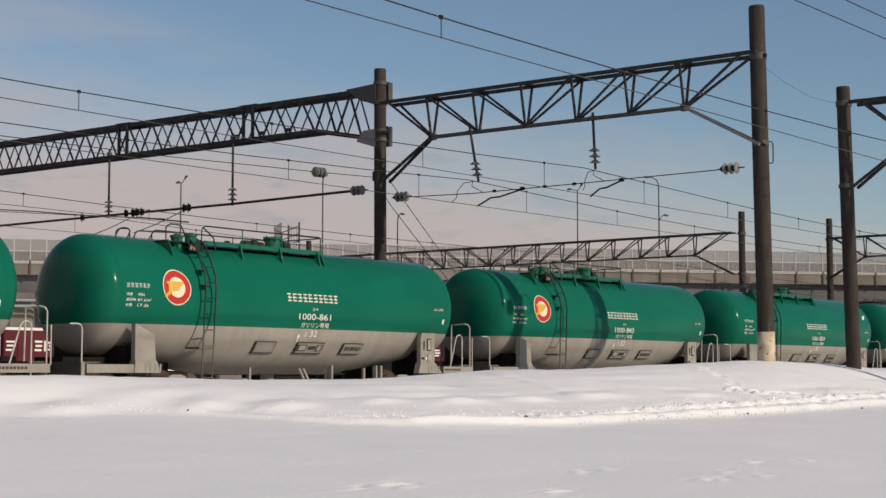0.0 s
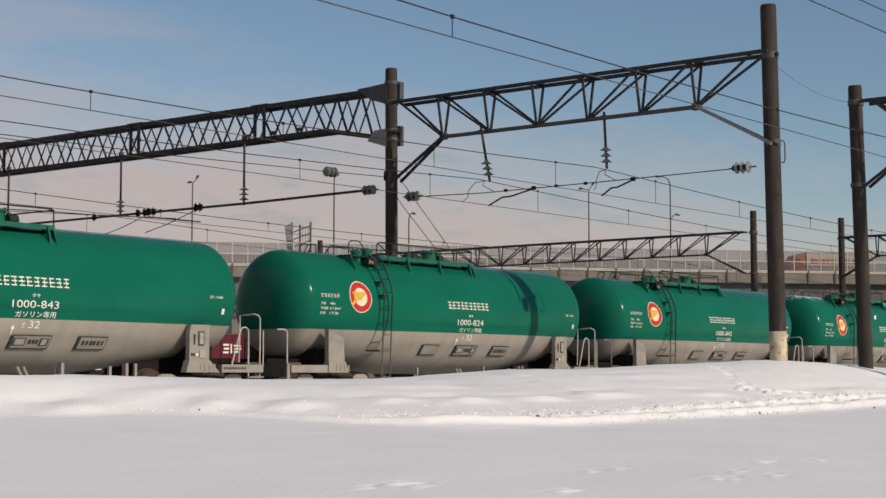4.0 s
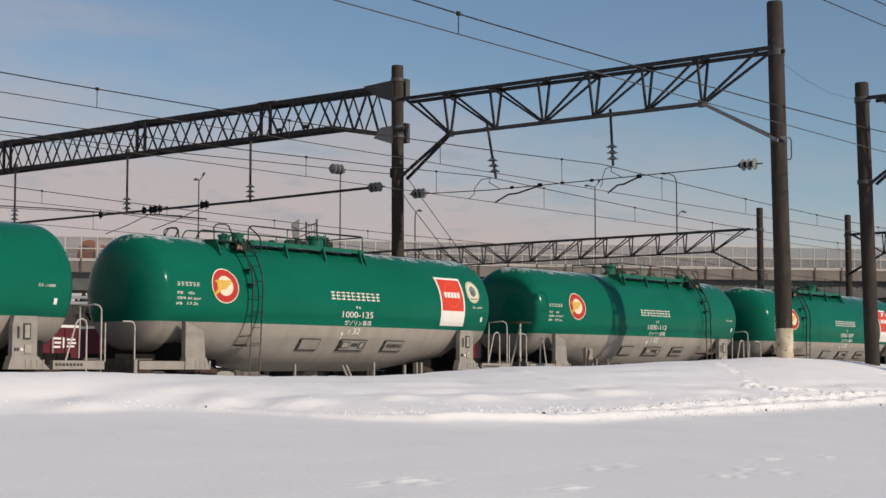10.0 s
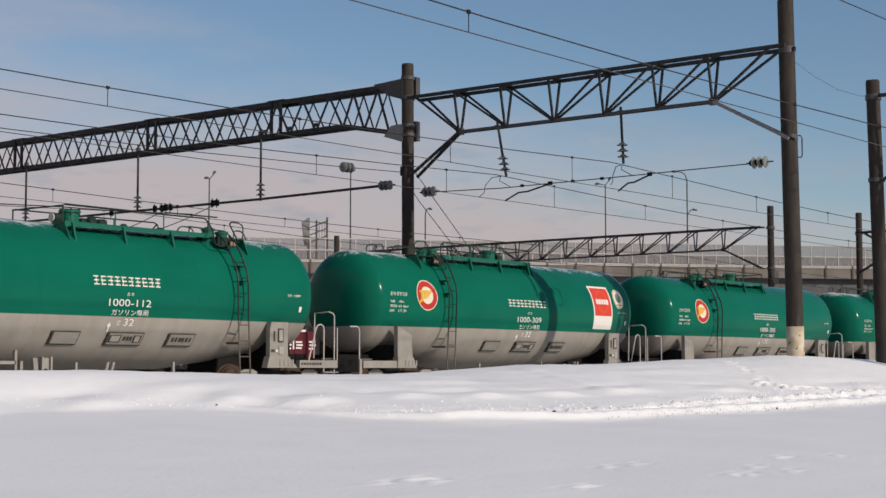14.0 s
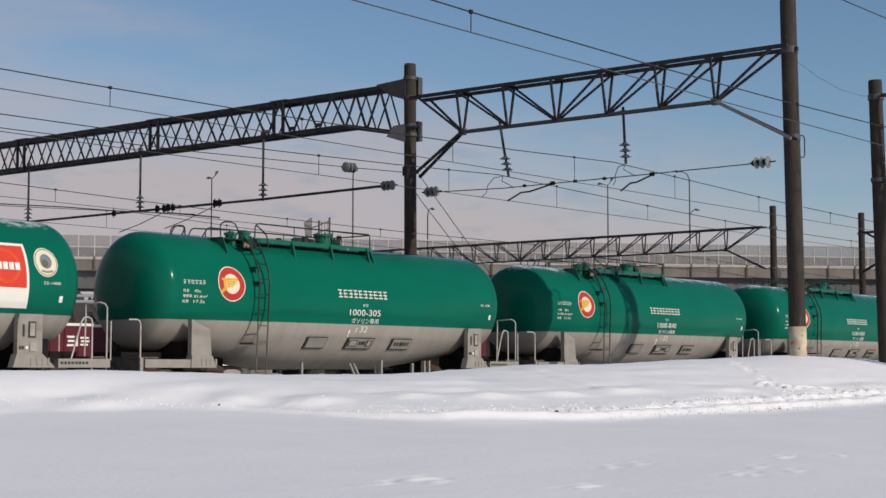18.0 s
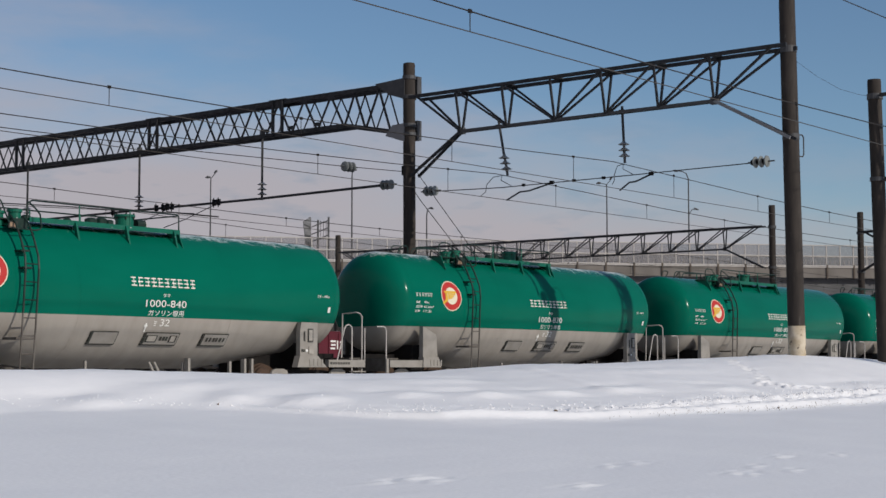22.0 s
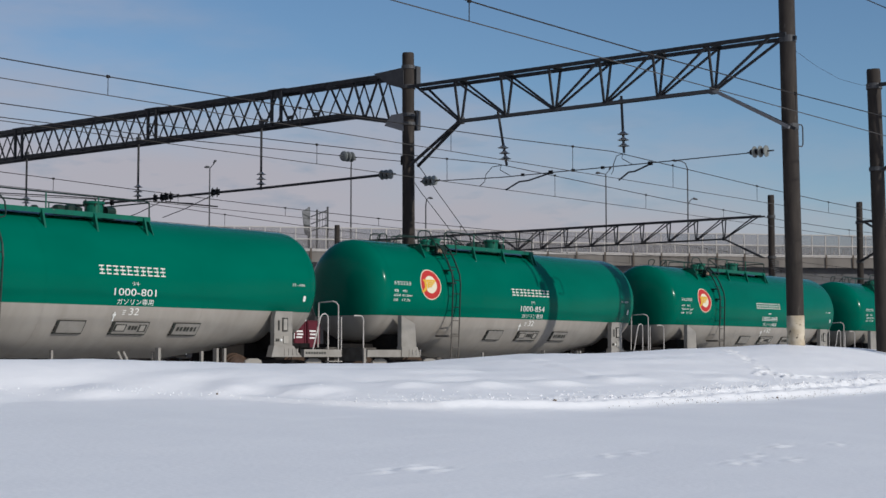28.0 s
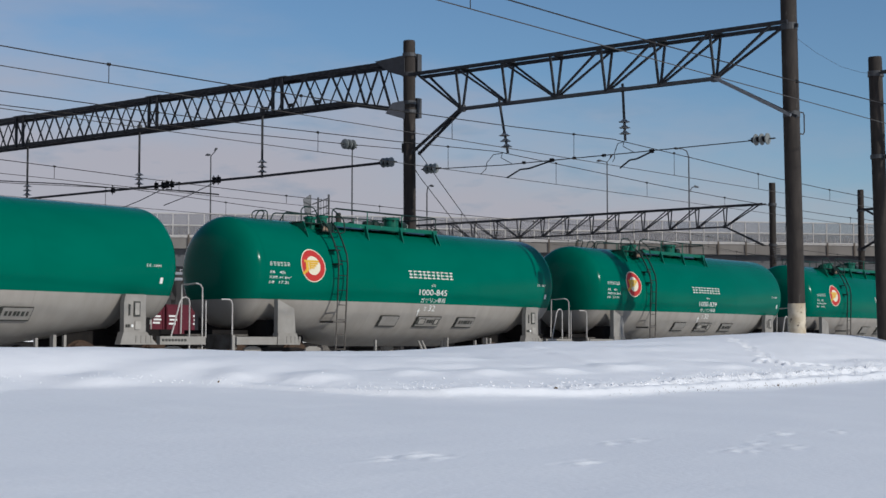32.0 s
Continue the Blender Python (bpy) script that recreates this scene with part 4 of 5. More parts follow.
# lorry that crosses the bridge
CABPAINT = material("faded_orange_cab", (0.45, 0.11, 0.03), rough=0.5, second=(0.26, 0.07, 0.03), scale=2)
CARGO = material("dusty_cargo_body", (0.62, 0.55, 0.51), rough=0.6, second=(0.5, 0.43, 0.40), scale=1.5)
lorry = thing("box_lorry", "pale box lorry with an orange cab on the bridge", "lorry")
part("cargo_box", Shape().box(0.0, 6.8, -1.1, 1.1, 1.0, 3.2, 0.06), CARGO, lorry, "pale box body with faded lettering bars")
for a, b in ((0.5, 0.9), (1.0, 1.35), (1.6, 2.3), (2.5, 2.8), (3.0, 3.7), (4.0, 4.4), (4.6, 5.4), (5.7, 6.3)):
    part("lettering_bar", Shape().box(a, b, -1.125, -1.1, 1.9, 2.5), RED if a < 3 else TAN, lorry)
part("top_rail", Shape().box(-0.05, 6.85, -1.13, 1.13, 3.14, 3.24), GALV, lorry)
cab = part("cab", Shape().quad_loop([[(x, y, z) for x, z in ((-2.1, 0.6), (-0.2, 0.6), (-0.2, 3.0), (-0.9, 3.05), (-1.4, 2.85), (-1.9, 2.1))] for y in (-1.15, 1.15)]), CABPAINT, lorry, "orange lorry cab")
part("side_window", Shape().box(-1.45, -0.75, -1.17, -1.15, 1.85, 2.5), BACKING, cab)
part("chassis", Shape().box(-1.8, 6.7, -0.5, 0.5, 0.6, 1.0), BLACK, lorry)
for x in (-1.1, 5.2):
    for y in (-0.95, 0.95):
        part("wheel", Shape().disc((x, y, 0.48), (0, 1, 0), 0.48, 0.3, 18), BLACK, lorry)


# ---- container train in the far yard ----
def container_wagon(x):
    w = thing("container_wagon", "black flat wagon in the far yard", "wagon", group="container wagons", at=(x, 68.0, 0))
    part("deck", Shape().box(-9.6, 9.6, -1.2, 1.2, 0.75, 1.0), BLACK, w)
    for b in (-7, 7):
        part("bogie_frame", Shape().box(b - 1.3, b + 1.3, -1.05, 1.05, 0.35, 0.72), BLACK, w)
        for q in (-0.9, 0.9):
            part("wheelset", Shape().disc((b + q, 0, 0.40), (0, 1, 0), 0.40, 2.0, 16), RUST, w)


def container(x, snowy):
    c = thing("freight_container", "maroon steel freight container with white markings", "container", group="freight containers", at=(x, 68.0, 1.0))
    sh = Shape().box(-1.83, 1.83, -1.2, 1.2, 0.02, 2.05, 0.03)
    part("body", sh, MAROON, c)
    for q in (-1.75, -0.9, 0.0, 0.9, 1.75):
        part("side_rib", Shape().box(q - 0.05, q + 0.05, -1.25, -1.2, 0.1, 1.95), MAROON, c)
    marks = Shape()
    for a, b, z0, z1 in ((0.15, 0.62, 1.42, 1.53), (0.20, 0.62, 1.20, 1.31), (0.15, 0.58, 0.98, 1.09), (0.74, 0.86, 0.98, 1.53), (1.0, 1.55, 1.38, 1.48), (1.05, 1.60, 1.20, 1.30), (1.0, 1.50, 1.02, 1.12)):
        marks.box(a, b, -1.216, -1.2, z0, z1)
    part("marking_panel", marks, WHITE, c, "white painted marking in bars")
    marks = Shape()
    for a, b, z0, z1 in ((-1.65, -1.10, 1.40, 1.50), (-1.60, -1.05, 1.20, 1.30), (-1.65, -1.15, 0.98, 1.08)):
        marks.box(a, b, -1.216, -1.2, z0, z1)
    part("marking_panel", marks, WHITE, c, "white painted marking in bars")
    part("snow_ridge", Shape().box(-1.9, 1.9, -1.32, -1.2, 0.0, 0.10), SNOW, c, "snow lying along the wagon deck")
    part("roof_edge", Shape().box(-1.85, 1.85, -1.22, 1.22, 2.05, 2.10 + snowy), WHITE if snowy > 0.05 else MAROON, c)


rng = random.Random(11)
for w in range(7):
    cx = 44 + w * 20.2
    container_wagon(cx)
    for q in range(5):
        container(cx - 7.6 + q * 3.8, rng.choice((0.0, 0.0, 0.0, 0.0, 0.09)))

# bare woods beyond the bridge
sh = Shape()
for _ in range(900):
    d, a = rng.uniform(300, 420), radians(rng.uniform(8, 68))
    x, y, hgt, wd = d * math.cos(a), d * math.sin(a), rng.uniform(10, 19), rng.uniform(1.6, 3.4)
    ring = []
    for z, r in ((-1, 0.25), (hgt * 0.25, 0.9), (hgt * 0.55, 1.0), (hgt * 0.85, 0.5), (hgt, 0.06)):
        ring.append([(x + wd * r * math.cos(t + z) * rng.uniform(0.7, 1.2), y + wd * r * math.sin(t + z) * rng.uniform(0.7, 1.2), z) for t in (0, 1.05, 2.1, 3.14, 4.2, 5.24)])
    sh.quad_loop(ring)
solid("far_woods", sh, WOODS, "dark leafless winter woods in the distance", "woods", kind="stuff")

# ---- tank wagons ----
TOP = 3.67
HALF = 5.43


def radius_at(x):
    a = abs(x)
    return 1.45 - 0.20 * min(1.0, max(0.0, (a - 2.0) / (HALF - 2.0)))


def front(x, z, lift=0.006):
    """Where the near flank of the shell stands at x and z."""
    r = radius_at(x) + lift
    zc = TOP - radius_at(x)
    return -math.sqrt(max(0.0, r * r - (z - zc) ** 2))


def tank_shape():
    sh = Shape()
    stations = []
    for j in range(10, 0, -1):
        t = j / 10 * math.pi / 2
        stations.append((-HALF - 0.52 * math.sin(t), max(0.02, 1.25 * math.cos(t) ** 0.72)))
    for x in (-HALF, -4.6, -3.7, -2.8, -2.02, -1.98, -1.0, 0.0, 1.0, 1.98, 2.02, 2.8, 3.7, 4.6, HALF):
        stations.append((x, radius_at(x)))
    for j in range(1, 11):
        t = j / 10 * math.pi / 2
        stations.append((HALF + 0.52 * math.sin(t), max(0.02, 1.25 * math.cos(t) ** 0.72)))
    rings = []
    for x, r in stations:
        zc = TOP - (radius_at(x) if abs(x) <= HALF else 1.25)
        rings.append([(x, r * math.cos(a), zc + r * math.sin(a)) for a in (2 * math.pi * q / 72 for q in range(72))])
    return sh.quad_loop(rings)


def sheet(x0, x1, z0, z1, lift=0.006, n=6, m=8, thick=0.004):
    """A decal or plate bent onto the near flank."""
    sh = Shape()
    base = 0
    for q in range(2):
        for i in range(n + 1):
            for j in range(m + 1):
                x, z = x0 + (x1 - x0) * i / n, z0 + (z1 - z0) * j / m
                sh.v.append((x, front(x, z, lift - q * thick), z))
        for i in range(n):
            for j in range(m):
                a = base + i * (m + 1) + j
                f = (a, a + m + 1, a + m + 2, a + 1)
                sh.f.append(f if q == 0 else f[::-1])
        base = len(sh.v)
    return sh


def round_decal(cx, cz, r0, r1, lift, n=40):
    """A ring (or a disc, with r0 = 0) bent onto the near flank."""
    sh = Shape()
    rings = []
    for r in [r0 + (r1 - r0) * q / 4 for q in range(5)]:
        rings.append([(cx + r * math.cos(a), front(cx + r * math.cos(a), cz + r * math.sin(a), lift), cz + r * math.sin(a)) for a in (2 * math.pi * q / n for q in range(n))])
    return sh.quad_loop(rings, ends=False)


def lettering(text, cx, cz, height, width=None, lift=0.008, spaced=1.0):
    """Letters of the built-in font, laid on the near flank round (cx, cz)."""
    cu = bpy.data.curves.new("lettering", "FONT")
    cu.body, cu.size, cu.align_x, cu.space_character, cu.resolution_u = text, 1.0, "LEFT", spaced, 3
    ob = bpy.data.objects.new("lettering", cu)
    scene.collection.objects.link(ob)
    dg = bpy.context.evaluated_depsgraph_get()
    me = ob.evaluated_get(dg).to_mesh()
    co = [v.co.copy() for v in me.vertices]
    faces = [tuple(p.vertices) for p in me.polygons]
    ob.evaluated_get(dg).to_mesh_clear()
    bpy.data.objects.remove(ob)
    bpy.data.curves.remove(cu)
    sh = Shape()
    if not co:
        return sh
    x0, x1 = min(c.x for c in co), max(c.x for c in co)
    y0, y1 = min(c.y for c in co), max(c.y for c in co)
    kx = (width / (x1 - x0)) if width else height / (y1 - y0)
    kz = height / (y1 - y0)
    for c in co:
        x, z = cx + (c.x - (x0 + x1) / 2) * kx, cz + (c.y - (y0 + y1) / 2) * kz
        sh.v.append((x, front(x, z, lift), z))
    sh.f = faces
    return sh


def glyph_bars(x0, x1, z0, z1, count, seed, lift=0.010, rows=1):
    """A row of blocks of short bars, standing in for characters of a name or too small to read."""
    r = random.Random(seed)
    sh = Shape()
    w = (x1 - x0) / count
    for q in range(count):
        a, b = x0 + q * w + w * 0.08, x0 + (q + 1) * w - w * 0.10
        h = z1 - z0
        marks = []
        for k in range(rows):
            i0, i1 = r.uniform(0, 0.2) * w, r.uniform(0, 0.2) * w
            mid, half = (z0 + h * (0.09 + 0.82 * k / (rows - 1)), h * 0.075) if rows > 1 else ((z0 + z1) / 2, h * 0.30)
            marks.append((a + i0, b - i1, mid - half, mid + half))
        for m0, m1, n0, n1 in marks:
            base = len(sh.v)
            for x, z in ((m0, n0), (m1, n0), (m1, n1), (m0, n1)):
                sh.v.append((x, front(x, z, lift), z))
            sh.f.append((base, base + 1, base + 2, base + 3))
    return sh


def name_block(x0, x1, z0, z1, q):
    """One block of the painted name: plain level and upright bars in a square."""
    sh = Shape()
    w, h, t = x1 - x0, z1 - z0, 0.017
    ends = [(0.0, 1.0), (0.08, 0.92), (0.0, 0.9), (0.12, 1.0)]
    marks = [(x0 + ends[(q + k) % 4][0] * w, x0 + ends[(q + k) % 4][1] * w, z0 + c * h, z0 + c * h + 0.024) for k, c in enumerate((0.0, 0.43, 0.86))]
    u = (0.44, 0.20, 0.60)[q % 3]
    marks.append((x0 + u * w, x0 + u * w + t, z0, z0 + h))
    for m0, m1, n0, n1 in marks:
        base = len(sh.v)
        for x, z in ((m0, n0), (m1, n0), (m1, n1), (m0, n1)):
            sh.v.append((x, front(x, z, 0.010), z))
        sh.f.append((base, base + 1, base + 2, base + 3))
    return sh


def build_wagon(flip):
    """One tank wagon, less its number. With flip its ladder, walkway and hand brake stand at the other end."""
    m = -1.0 if flip else 1.0
    car = thing("tank_wagon", "green over grey petrol tank wagon", "tank wagon", group="tank wagon train")
    part("tank", tank_shape(), TANK[0], car, "gloss green shell with a light grey belly", smooth=True)
    # weld seams stand slightly proud
    for x in (-2.0, 2.0, -HALF + 0.05, HALF - 0.05):
        rr, zc = radius_at(x) + 0.004, TOP - radius_at(x)
        ring = lambda xx: [(xx, rr * math.cos(a), zc + rr * math.sin(a)) for a in (2 * math.pi * q / 48 for q in range(48))]
        part("weld_seam", Shape().quad_loop([ring(x - 0.012), ring(x + 0.012)], ends=False), TANK[0], car)
    # walkway
    for sy in (-1, 1):
        lo, hi = min(sy * 0.44, sy * 0.84), max(sy * 0.44, sy * 0.84)
        part("walkway_deck", Shape().box(min(m * -2.78, m * 1.02), max(m * -2.78, m * 1.02), lo, hi, 3.625, 3.65), GREEN, car, "green walkway plate with frost")
        lo, hi = min(sy * 0.84, sy * 0.86), max(sy * 0.84, sy * 0.86)
        part("walkway_edge", Shape().box(min(m * -2.78, m * 1.02), max(m * -2.78, m * 1.02), lo, hi, 3.57, 3.665), GREEN, car)
        for x in (-1.70, -0.43, 0.84):
            g = Shape().quad_loop([[(m * x + d, sy * y, z) for y, z in ((0.862, 3.66), (0.80, 3.60), (0.90, 3.36), (0.955, 3.26), (1.0, 3.26), (0.965, 3.38), (0.905, 3.60))] for d in (-0.022, 0.022)])
            part("walkway_bracket", g, GREEN, car)
        for x, low in ((-3.80, 3.24), (0.99, 3.24)):
            g = Shape().quad_loop([[(m * x + d, sy * y, z) for y, z in ((0.84, 3.625), (0.46, 3.625), (0.62, 3.46), (0.98, low), (1.0, low + 0.04))] for d in (-0.012, 0.012)])
            part("end_gusset", g, GREEN, car)
        yy = sy * 0.80
        for x in (-1.56, -0.28):
            part("rail_post", Shape().tube([(m * x, yy, 3.63), (m * x, yy, 3.985)], 0.015, 6), GREEN, car)
        part("handrail", Shape().tube([(m * -2.80, yy, 3.63), (m * -2.80, yy, 3.89), (m * -2.77, yy, 3.95), (m * -2.68, yy, 3.99), (m * -1.56, yy, 3.985), (m * -0.28, yy, 3.985), (m * 0.98, yy, 3.99), (m * 1.03, yy, 3.96), (m * 1.035, yy, 3.63)], 0.016, 6), DKGREEN, car)
        part("ladder_hoop", Shape().tube([(m * -3.83, yy, 3.63), (m * -3.84, yy, 3.86), (m * -3.80, yy, 3.92), (m * -3.71, yy, 3.96), (m * -3.50, yy, 3.965), (m * -3.42, sy * 0.82, 3.93), (m * -3.41, sy * 0.85, 3.87), (m * -3.42, sy * 1.02, 3.62), (m * -3.42, sy * 1.10, 3.48)], 0.016, 6), DKGREEN, car)
        part("ladder_grip", Shape().tube([(m * -2.76, yy, 3.95), (m * -2.72, sy * 0.98, 3.80), (m * -2.70, sy * 1.07, 3.70), (m * -2.70, sy * 1.12, 3.46), (m * -2.74, sy * 1.13, 3.41), (m * -2.86, sy * 1.13, 3.38), (m * -3.08, sy * 1.13, 3.40)], 0.016, 6), DKGREEN, car)
    part("end_handrail", Shape().tube([(m * 1.03, -0.80, 3.97), (m * 1.05, 0.80, 3.97)], 0.015, 6), DKGREEN, car)
    part("crown_rail", Shape().tube([(m * -4.66, -0.1, 3.58), (m * -4.56, -0.1, 3.78), (m * -4.50, -0.1, 3.84), (m * -4.42, -0.1, 3.87), (m * -4.28, -0.1, 3.87), (m * -4.23, -0.1, 3.83), (m * -4.21, -0.1, 3.58)], 0.016, 6), DKGREEN, car)
    part("crown_rail", Shape().tube([(m * -4.15, -0.1, 3.60), (m * -4.07, -0.1, 3.76), (m * -4.03, -0.1, 3.81), (m * -3.95, -0.1, 3.835), (m * -3.4, -0.1, 3.85), (m * -2.9, -0.1, 3.87), (m * -2.88, -0.1, 3.60)], 0.016, 6), DKGREEN, car)
    # manhole, valves and vents
    mh = part("manhole", Shape().tube([(m * 0.24, 0, 3.60), (m * 0.24, 0, 3.93)], 0.19, 20), GREEN, car, smooth=False)
    part("manhole_lid", Shape().tube([(m * 0.24, 0, 3.93), (m * 0.24, 0, 3.97), (m * 0.24, 0, 3.99)], [0.225, 0.225, 0.17], 20), GREEN, mh)
    for k in range(6):
        a = math.pi * k / 3
        part("lid_bolt", Shape().tube([(m * 0.24 + 0.205 * math.cos(a), 0.205 * math.sin(a), 3.88), (m * 0.24 + 0.205 * math.cos(a), 0.205 * math.sin(a), 4.01)], 0.018, 6), DKGREEN, mh)
    for x, r, h in ((-0.12, 0.09, 0.10), (-0.34, 0.12, 0.13), (-0.60, 0.13, 0.11), (-1.2, 0.08, 0.06), (-2.2, 0.10, 0.05)):
        valve = part("valve", Shape().tube([(m * x, 0.05, 3.60), (m * x, 0.05, 3.72 + h), (m * x, 0.05, 3.75 + h)], [r, r, r * 0.6], 12), DKGREEN, car)
        part("valve_flange", Shape().tube([(m * x, 0.05, 3.69), (m * x, 0.05, 3.715)], r * 1.3, 12), GREEN, valve)
    part("breather_drum", Shape().disc((m * 0.60, -0.05, 3.80), (1, 0, 0), 0.10, 0.22, 14), DKGREEN, car)
    part("breather_face", Shape().disc((m * 0.725, -0.05, 3.80), (1, 0, 0), 0.085, 0.03, 14), PALE, car)
    for x, top in ((-3.36, 3.75), (-2.96, 3.80)):
        pot = part("valve_pot", Shape().tube([(m * x, -0.62, 3.46), (m * x, -0.62, top - 0.05), (m * x, -0.62, top - 0.05), (m * x, -0.62, top)], [0.125, 0.125, 0.15, 0.15], 16), GREEN, car)
        part("pot_cap", Shape().tube([(m * x, -0.62, top), (m * x, -0.62, top + 0.03)], [0.10, 0.06], 12), DKGREEN, pot)
    part("valve_box", Shape().box(min(m * -3.28, m * -2.92), max(m * -3.28, m * -2.92), -1.0, -0.86, 3.40, 3.60, 0.02), DKGREEN, car)
    holder = part("tag_holder", Shape().box(m * -3.30 - 0.10, m * -3.30 + 0.10, -1.06, -1.03, 3.40, 3.53), BACKING, car, "dark card holder")
    part("tag_card", Shape().box(m * -3.30 - 0.075, m * -3.30 + 0.075, -1.066, -1.06, 3.425, 3.505), TAN, holder, "small tan card")
    part("drip_tray", Shape().box(min(m * -3.84, m * -2.79), max(m * -3.84, m * -2.79), -0.80, 0.80, 3.585, 3.61), DKGREEN, car)
    # ladder on each flank
    for sy in (-1, 1):
        for x in (-3.39, -3.09):
            part("ladder_rail", Shape().tube([(m * (x - 0.03), sy * 1.50, 0.66), (m * (x + 0.03), sy * 1.50, 1.80)], 0.019, 6), DKGREY, car, "grimy grey lower ladder rail")
            part("ladder_rail", Shape().tube([(m * (x + 0.03), sy * 1.50, 1.80), (m * (x + 0.06), sy * 1.51, 2.62), (m * (x + 0.07), sy * 1.47, 2.86), (m * (x + 0.08), sy * 1.32, 3.18), (m * (x + 0.09), sy * 1.14, 3.48), (m * (x + 0.10), sy * 0.95, 3.65)], 0.021, 6), DKGREEN, car)
        for q in range(9):
            z = 0.70 + 0.335 * q
            y = 1.50 if z < 2.7 else 1.50 - (z - 2.7) * 0.45
            part("ladder_rung", Shape().tube([(m * (-3.41 + 0.03 * z), sy * y, z), (m * (-3.11 + 0.03 * z), sy * y, z)], 0.012, 6), DKGREY if q < 4 else DKGREEN, car)
        # upper dark bars imitate the shadows of the treads on the shell
        for z in (2.64, 2.96):
            yi, yo = -front(-3.3, z) * 0.985, 1.50 - max(0.0, z - 2.7) * 0.3
            part("ladder_stay", Shape().box(min(m * -3.36, m * -3.18), max(m * -3.36, m * -3.18), min(sy * yi, sy * yo), max(sy * yi, sy * yo), z - 0.016, z + 0.016), DKGREEN, car)
        # lower bracket of the ladder
        part("ladder_stay", Shape().box(min(m * -3.50, m * -3.10), max(m * -3.50, m * -3.10), min(sy * 1.08, sy * 1.50), max(sy * 1.08, sy * 1.50), 1.30, 1.345), DKGREY, car)
    # saddles, sills, end platforms
    for e in (-1, 1):
        for sy in (-1, 1):
            if e < 0:
                plate, foot = ((-5.11, 1.80), (-4.60, 1.60), (-4.55, 1.04), (-5.11, 1.04)), ((-5.12, 1.05), (-4.55, 1.05), (-4.43, 0.80), (-5.14, 0.80))
            else:
                plate, foot = ((4.16, 1.62), (4.20, 1.80), (4.72, 1.80), (4.72, 1.04), (4.16, 1.04)), ((4.13, 1.05), (4.72, 1.05), (5.00, 0.80), (4.05, 0.80))
            part("saddle", Shape().quad_loop([[(x, sy * y, z) for x, z in plate] for y in (1.34, 1.22)]), GREY, car, "light grey bolster bracket")
            part("saddle_foot", Shape().quad_loop([[(x, sy * y, z) for x, z in foot] for y in (1.37, 1.20)]), GREY, car)
            for q in range(4):
                part("saddle_bolt", Shape().box(e * 4.65 + (q - 1.5) * 0.13 - 0.02, e * 4.65 + (q - 1.5) * 0.13 + 0.02, sy * 1.372 - 0.010, sy * 1.372 + 0.010, 0.84, 0.98), GREY, car)
            part("side_sill", Shape().box(min(e * 5.1, e * 6.34), max(e * 5.1, e * 6.34), min(sy * 1.22, sy * 1.34), max(sy * 1.22, sy * 1.34), 0.80, 0.97), GREY, car)
        part("end_beam", Shape().box(min(e * 6.22, e * 6.36), max(e * 6.22, e * 6.36), -1.22, 1.22, 0.70, 1.0), DKGREY, car)
        part("end_platform", Shape().box(min(e * 5.9, e * 6.34), max(e * 5.9, e * 6.34), -1.22, 1.22, 0.985, 1.02), DKGREY, car)
        part("centre_sill", Shape().box(min(e * 3.4, e * 6.22), max(e * 3.4, e * 6.22), -0.45, 0.45, 0.62, 1.12), BLACK, car)
        part("head_cradle", Shape().box(min(e * 4.5, e * 5.12), max(e * 4.5, e * 5.12), -1.0, 1.0, 1.0, 1.35), BLACK, car)
        part("coupler", Shape().box(min(e * 6.36, e * 6.76), max(e * 6.36, e * 6.76), -0.12, 0.12, 0.74, 1.02, 0.03), BLACK, car)
        part("air_hose", Shape().tube([(e * 6.36, -0.4, 0.85), (e * 6.5, -0.4, 0.65), (e * 6.62, -0.38, 0.45), (e * 6.74, -0.3, 0.55)], 0.03, 6), BLACK, car)
        # hand holds and steps
        for sy in (-1, 1):
            if e < 0:
                part("stanchion", Shape().tube([(-6.44, sy * 1.30, 0.75), (-6.44, sy * 1.30, 1.66), (-6.47, sy * 1.30, 1.73), (-6.52, sy * 1.28, 1.76), (-6.66, sy * 1.2, 1.76)], 0.017, 6), PALE, car)
                part("step_post", Shape().box(-6.48, -6.40, sy * 1.33 - 0.02, sy * 1.33 + 0.02, 0.5, 1.0), GREY, car)
            else:
                part("step_hoop", Shape().tube([(5.42, sy * 1.30, 0.95), (5.66, sy * 1.30, 1.68), (5.72, sy * 1.30, 1.76), (5.82, sy * 1.30, 1.78), (5.90, sy * 1.30, 1.74), (5.92, sy * 1.30, 1.66), (5.92, sy * 1.30, 0.42)], 0.017, 6), PALE, car)
                part("stanchion", Shape().tube([(6.32, sy * 1.25, 0.42), (6.32, sy * 1.25, 1.98), (6.29, sy * 1.22, 2.05), (6.24, sy * 1.15, 2.08), (6.22, sy * 0.9, 2.06), (6.20, sy * 0.75, 2.06), (6.20, sy * 0.72, 1.0)], 0.017, 6), PALE, car)
                part("stanchion", Shape().tube([(6.42, sy * 1.25, 0.95), (6.42, sy * 1.25, 1.72)], 0.015, 6), PALE, car)
                for z in (0.45, 0.70):
                    part("step_tread", Shape().box(5.90, 6.34, sy * 1.30 - 0.06, sy * 1.30 + 0.06, z - 0.012, z + 0.012), GREY, car)
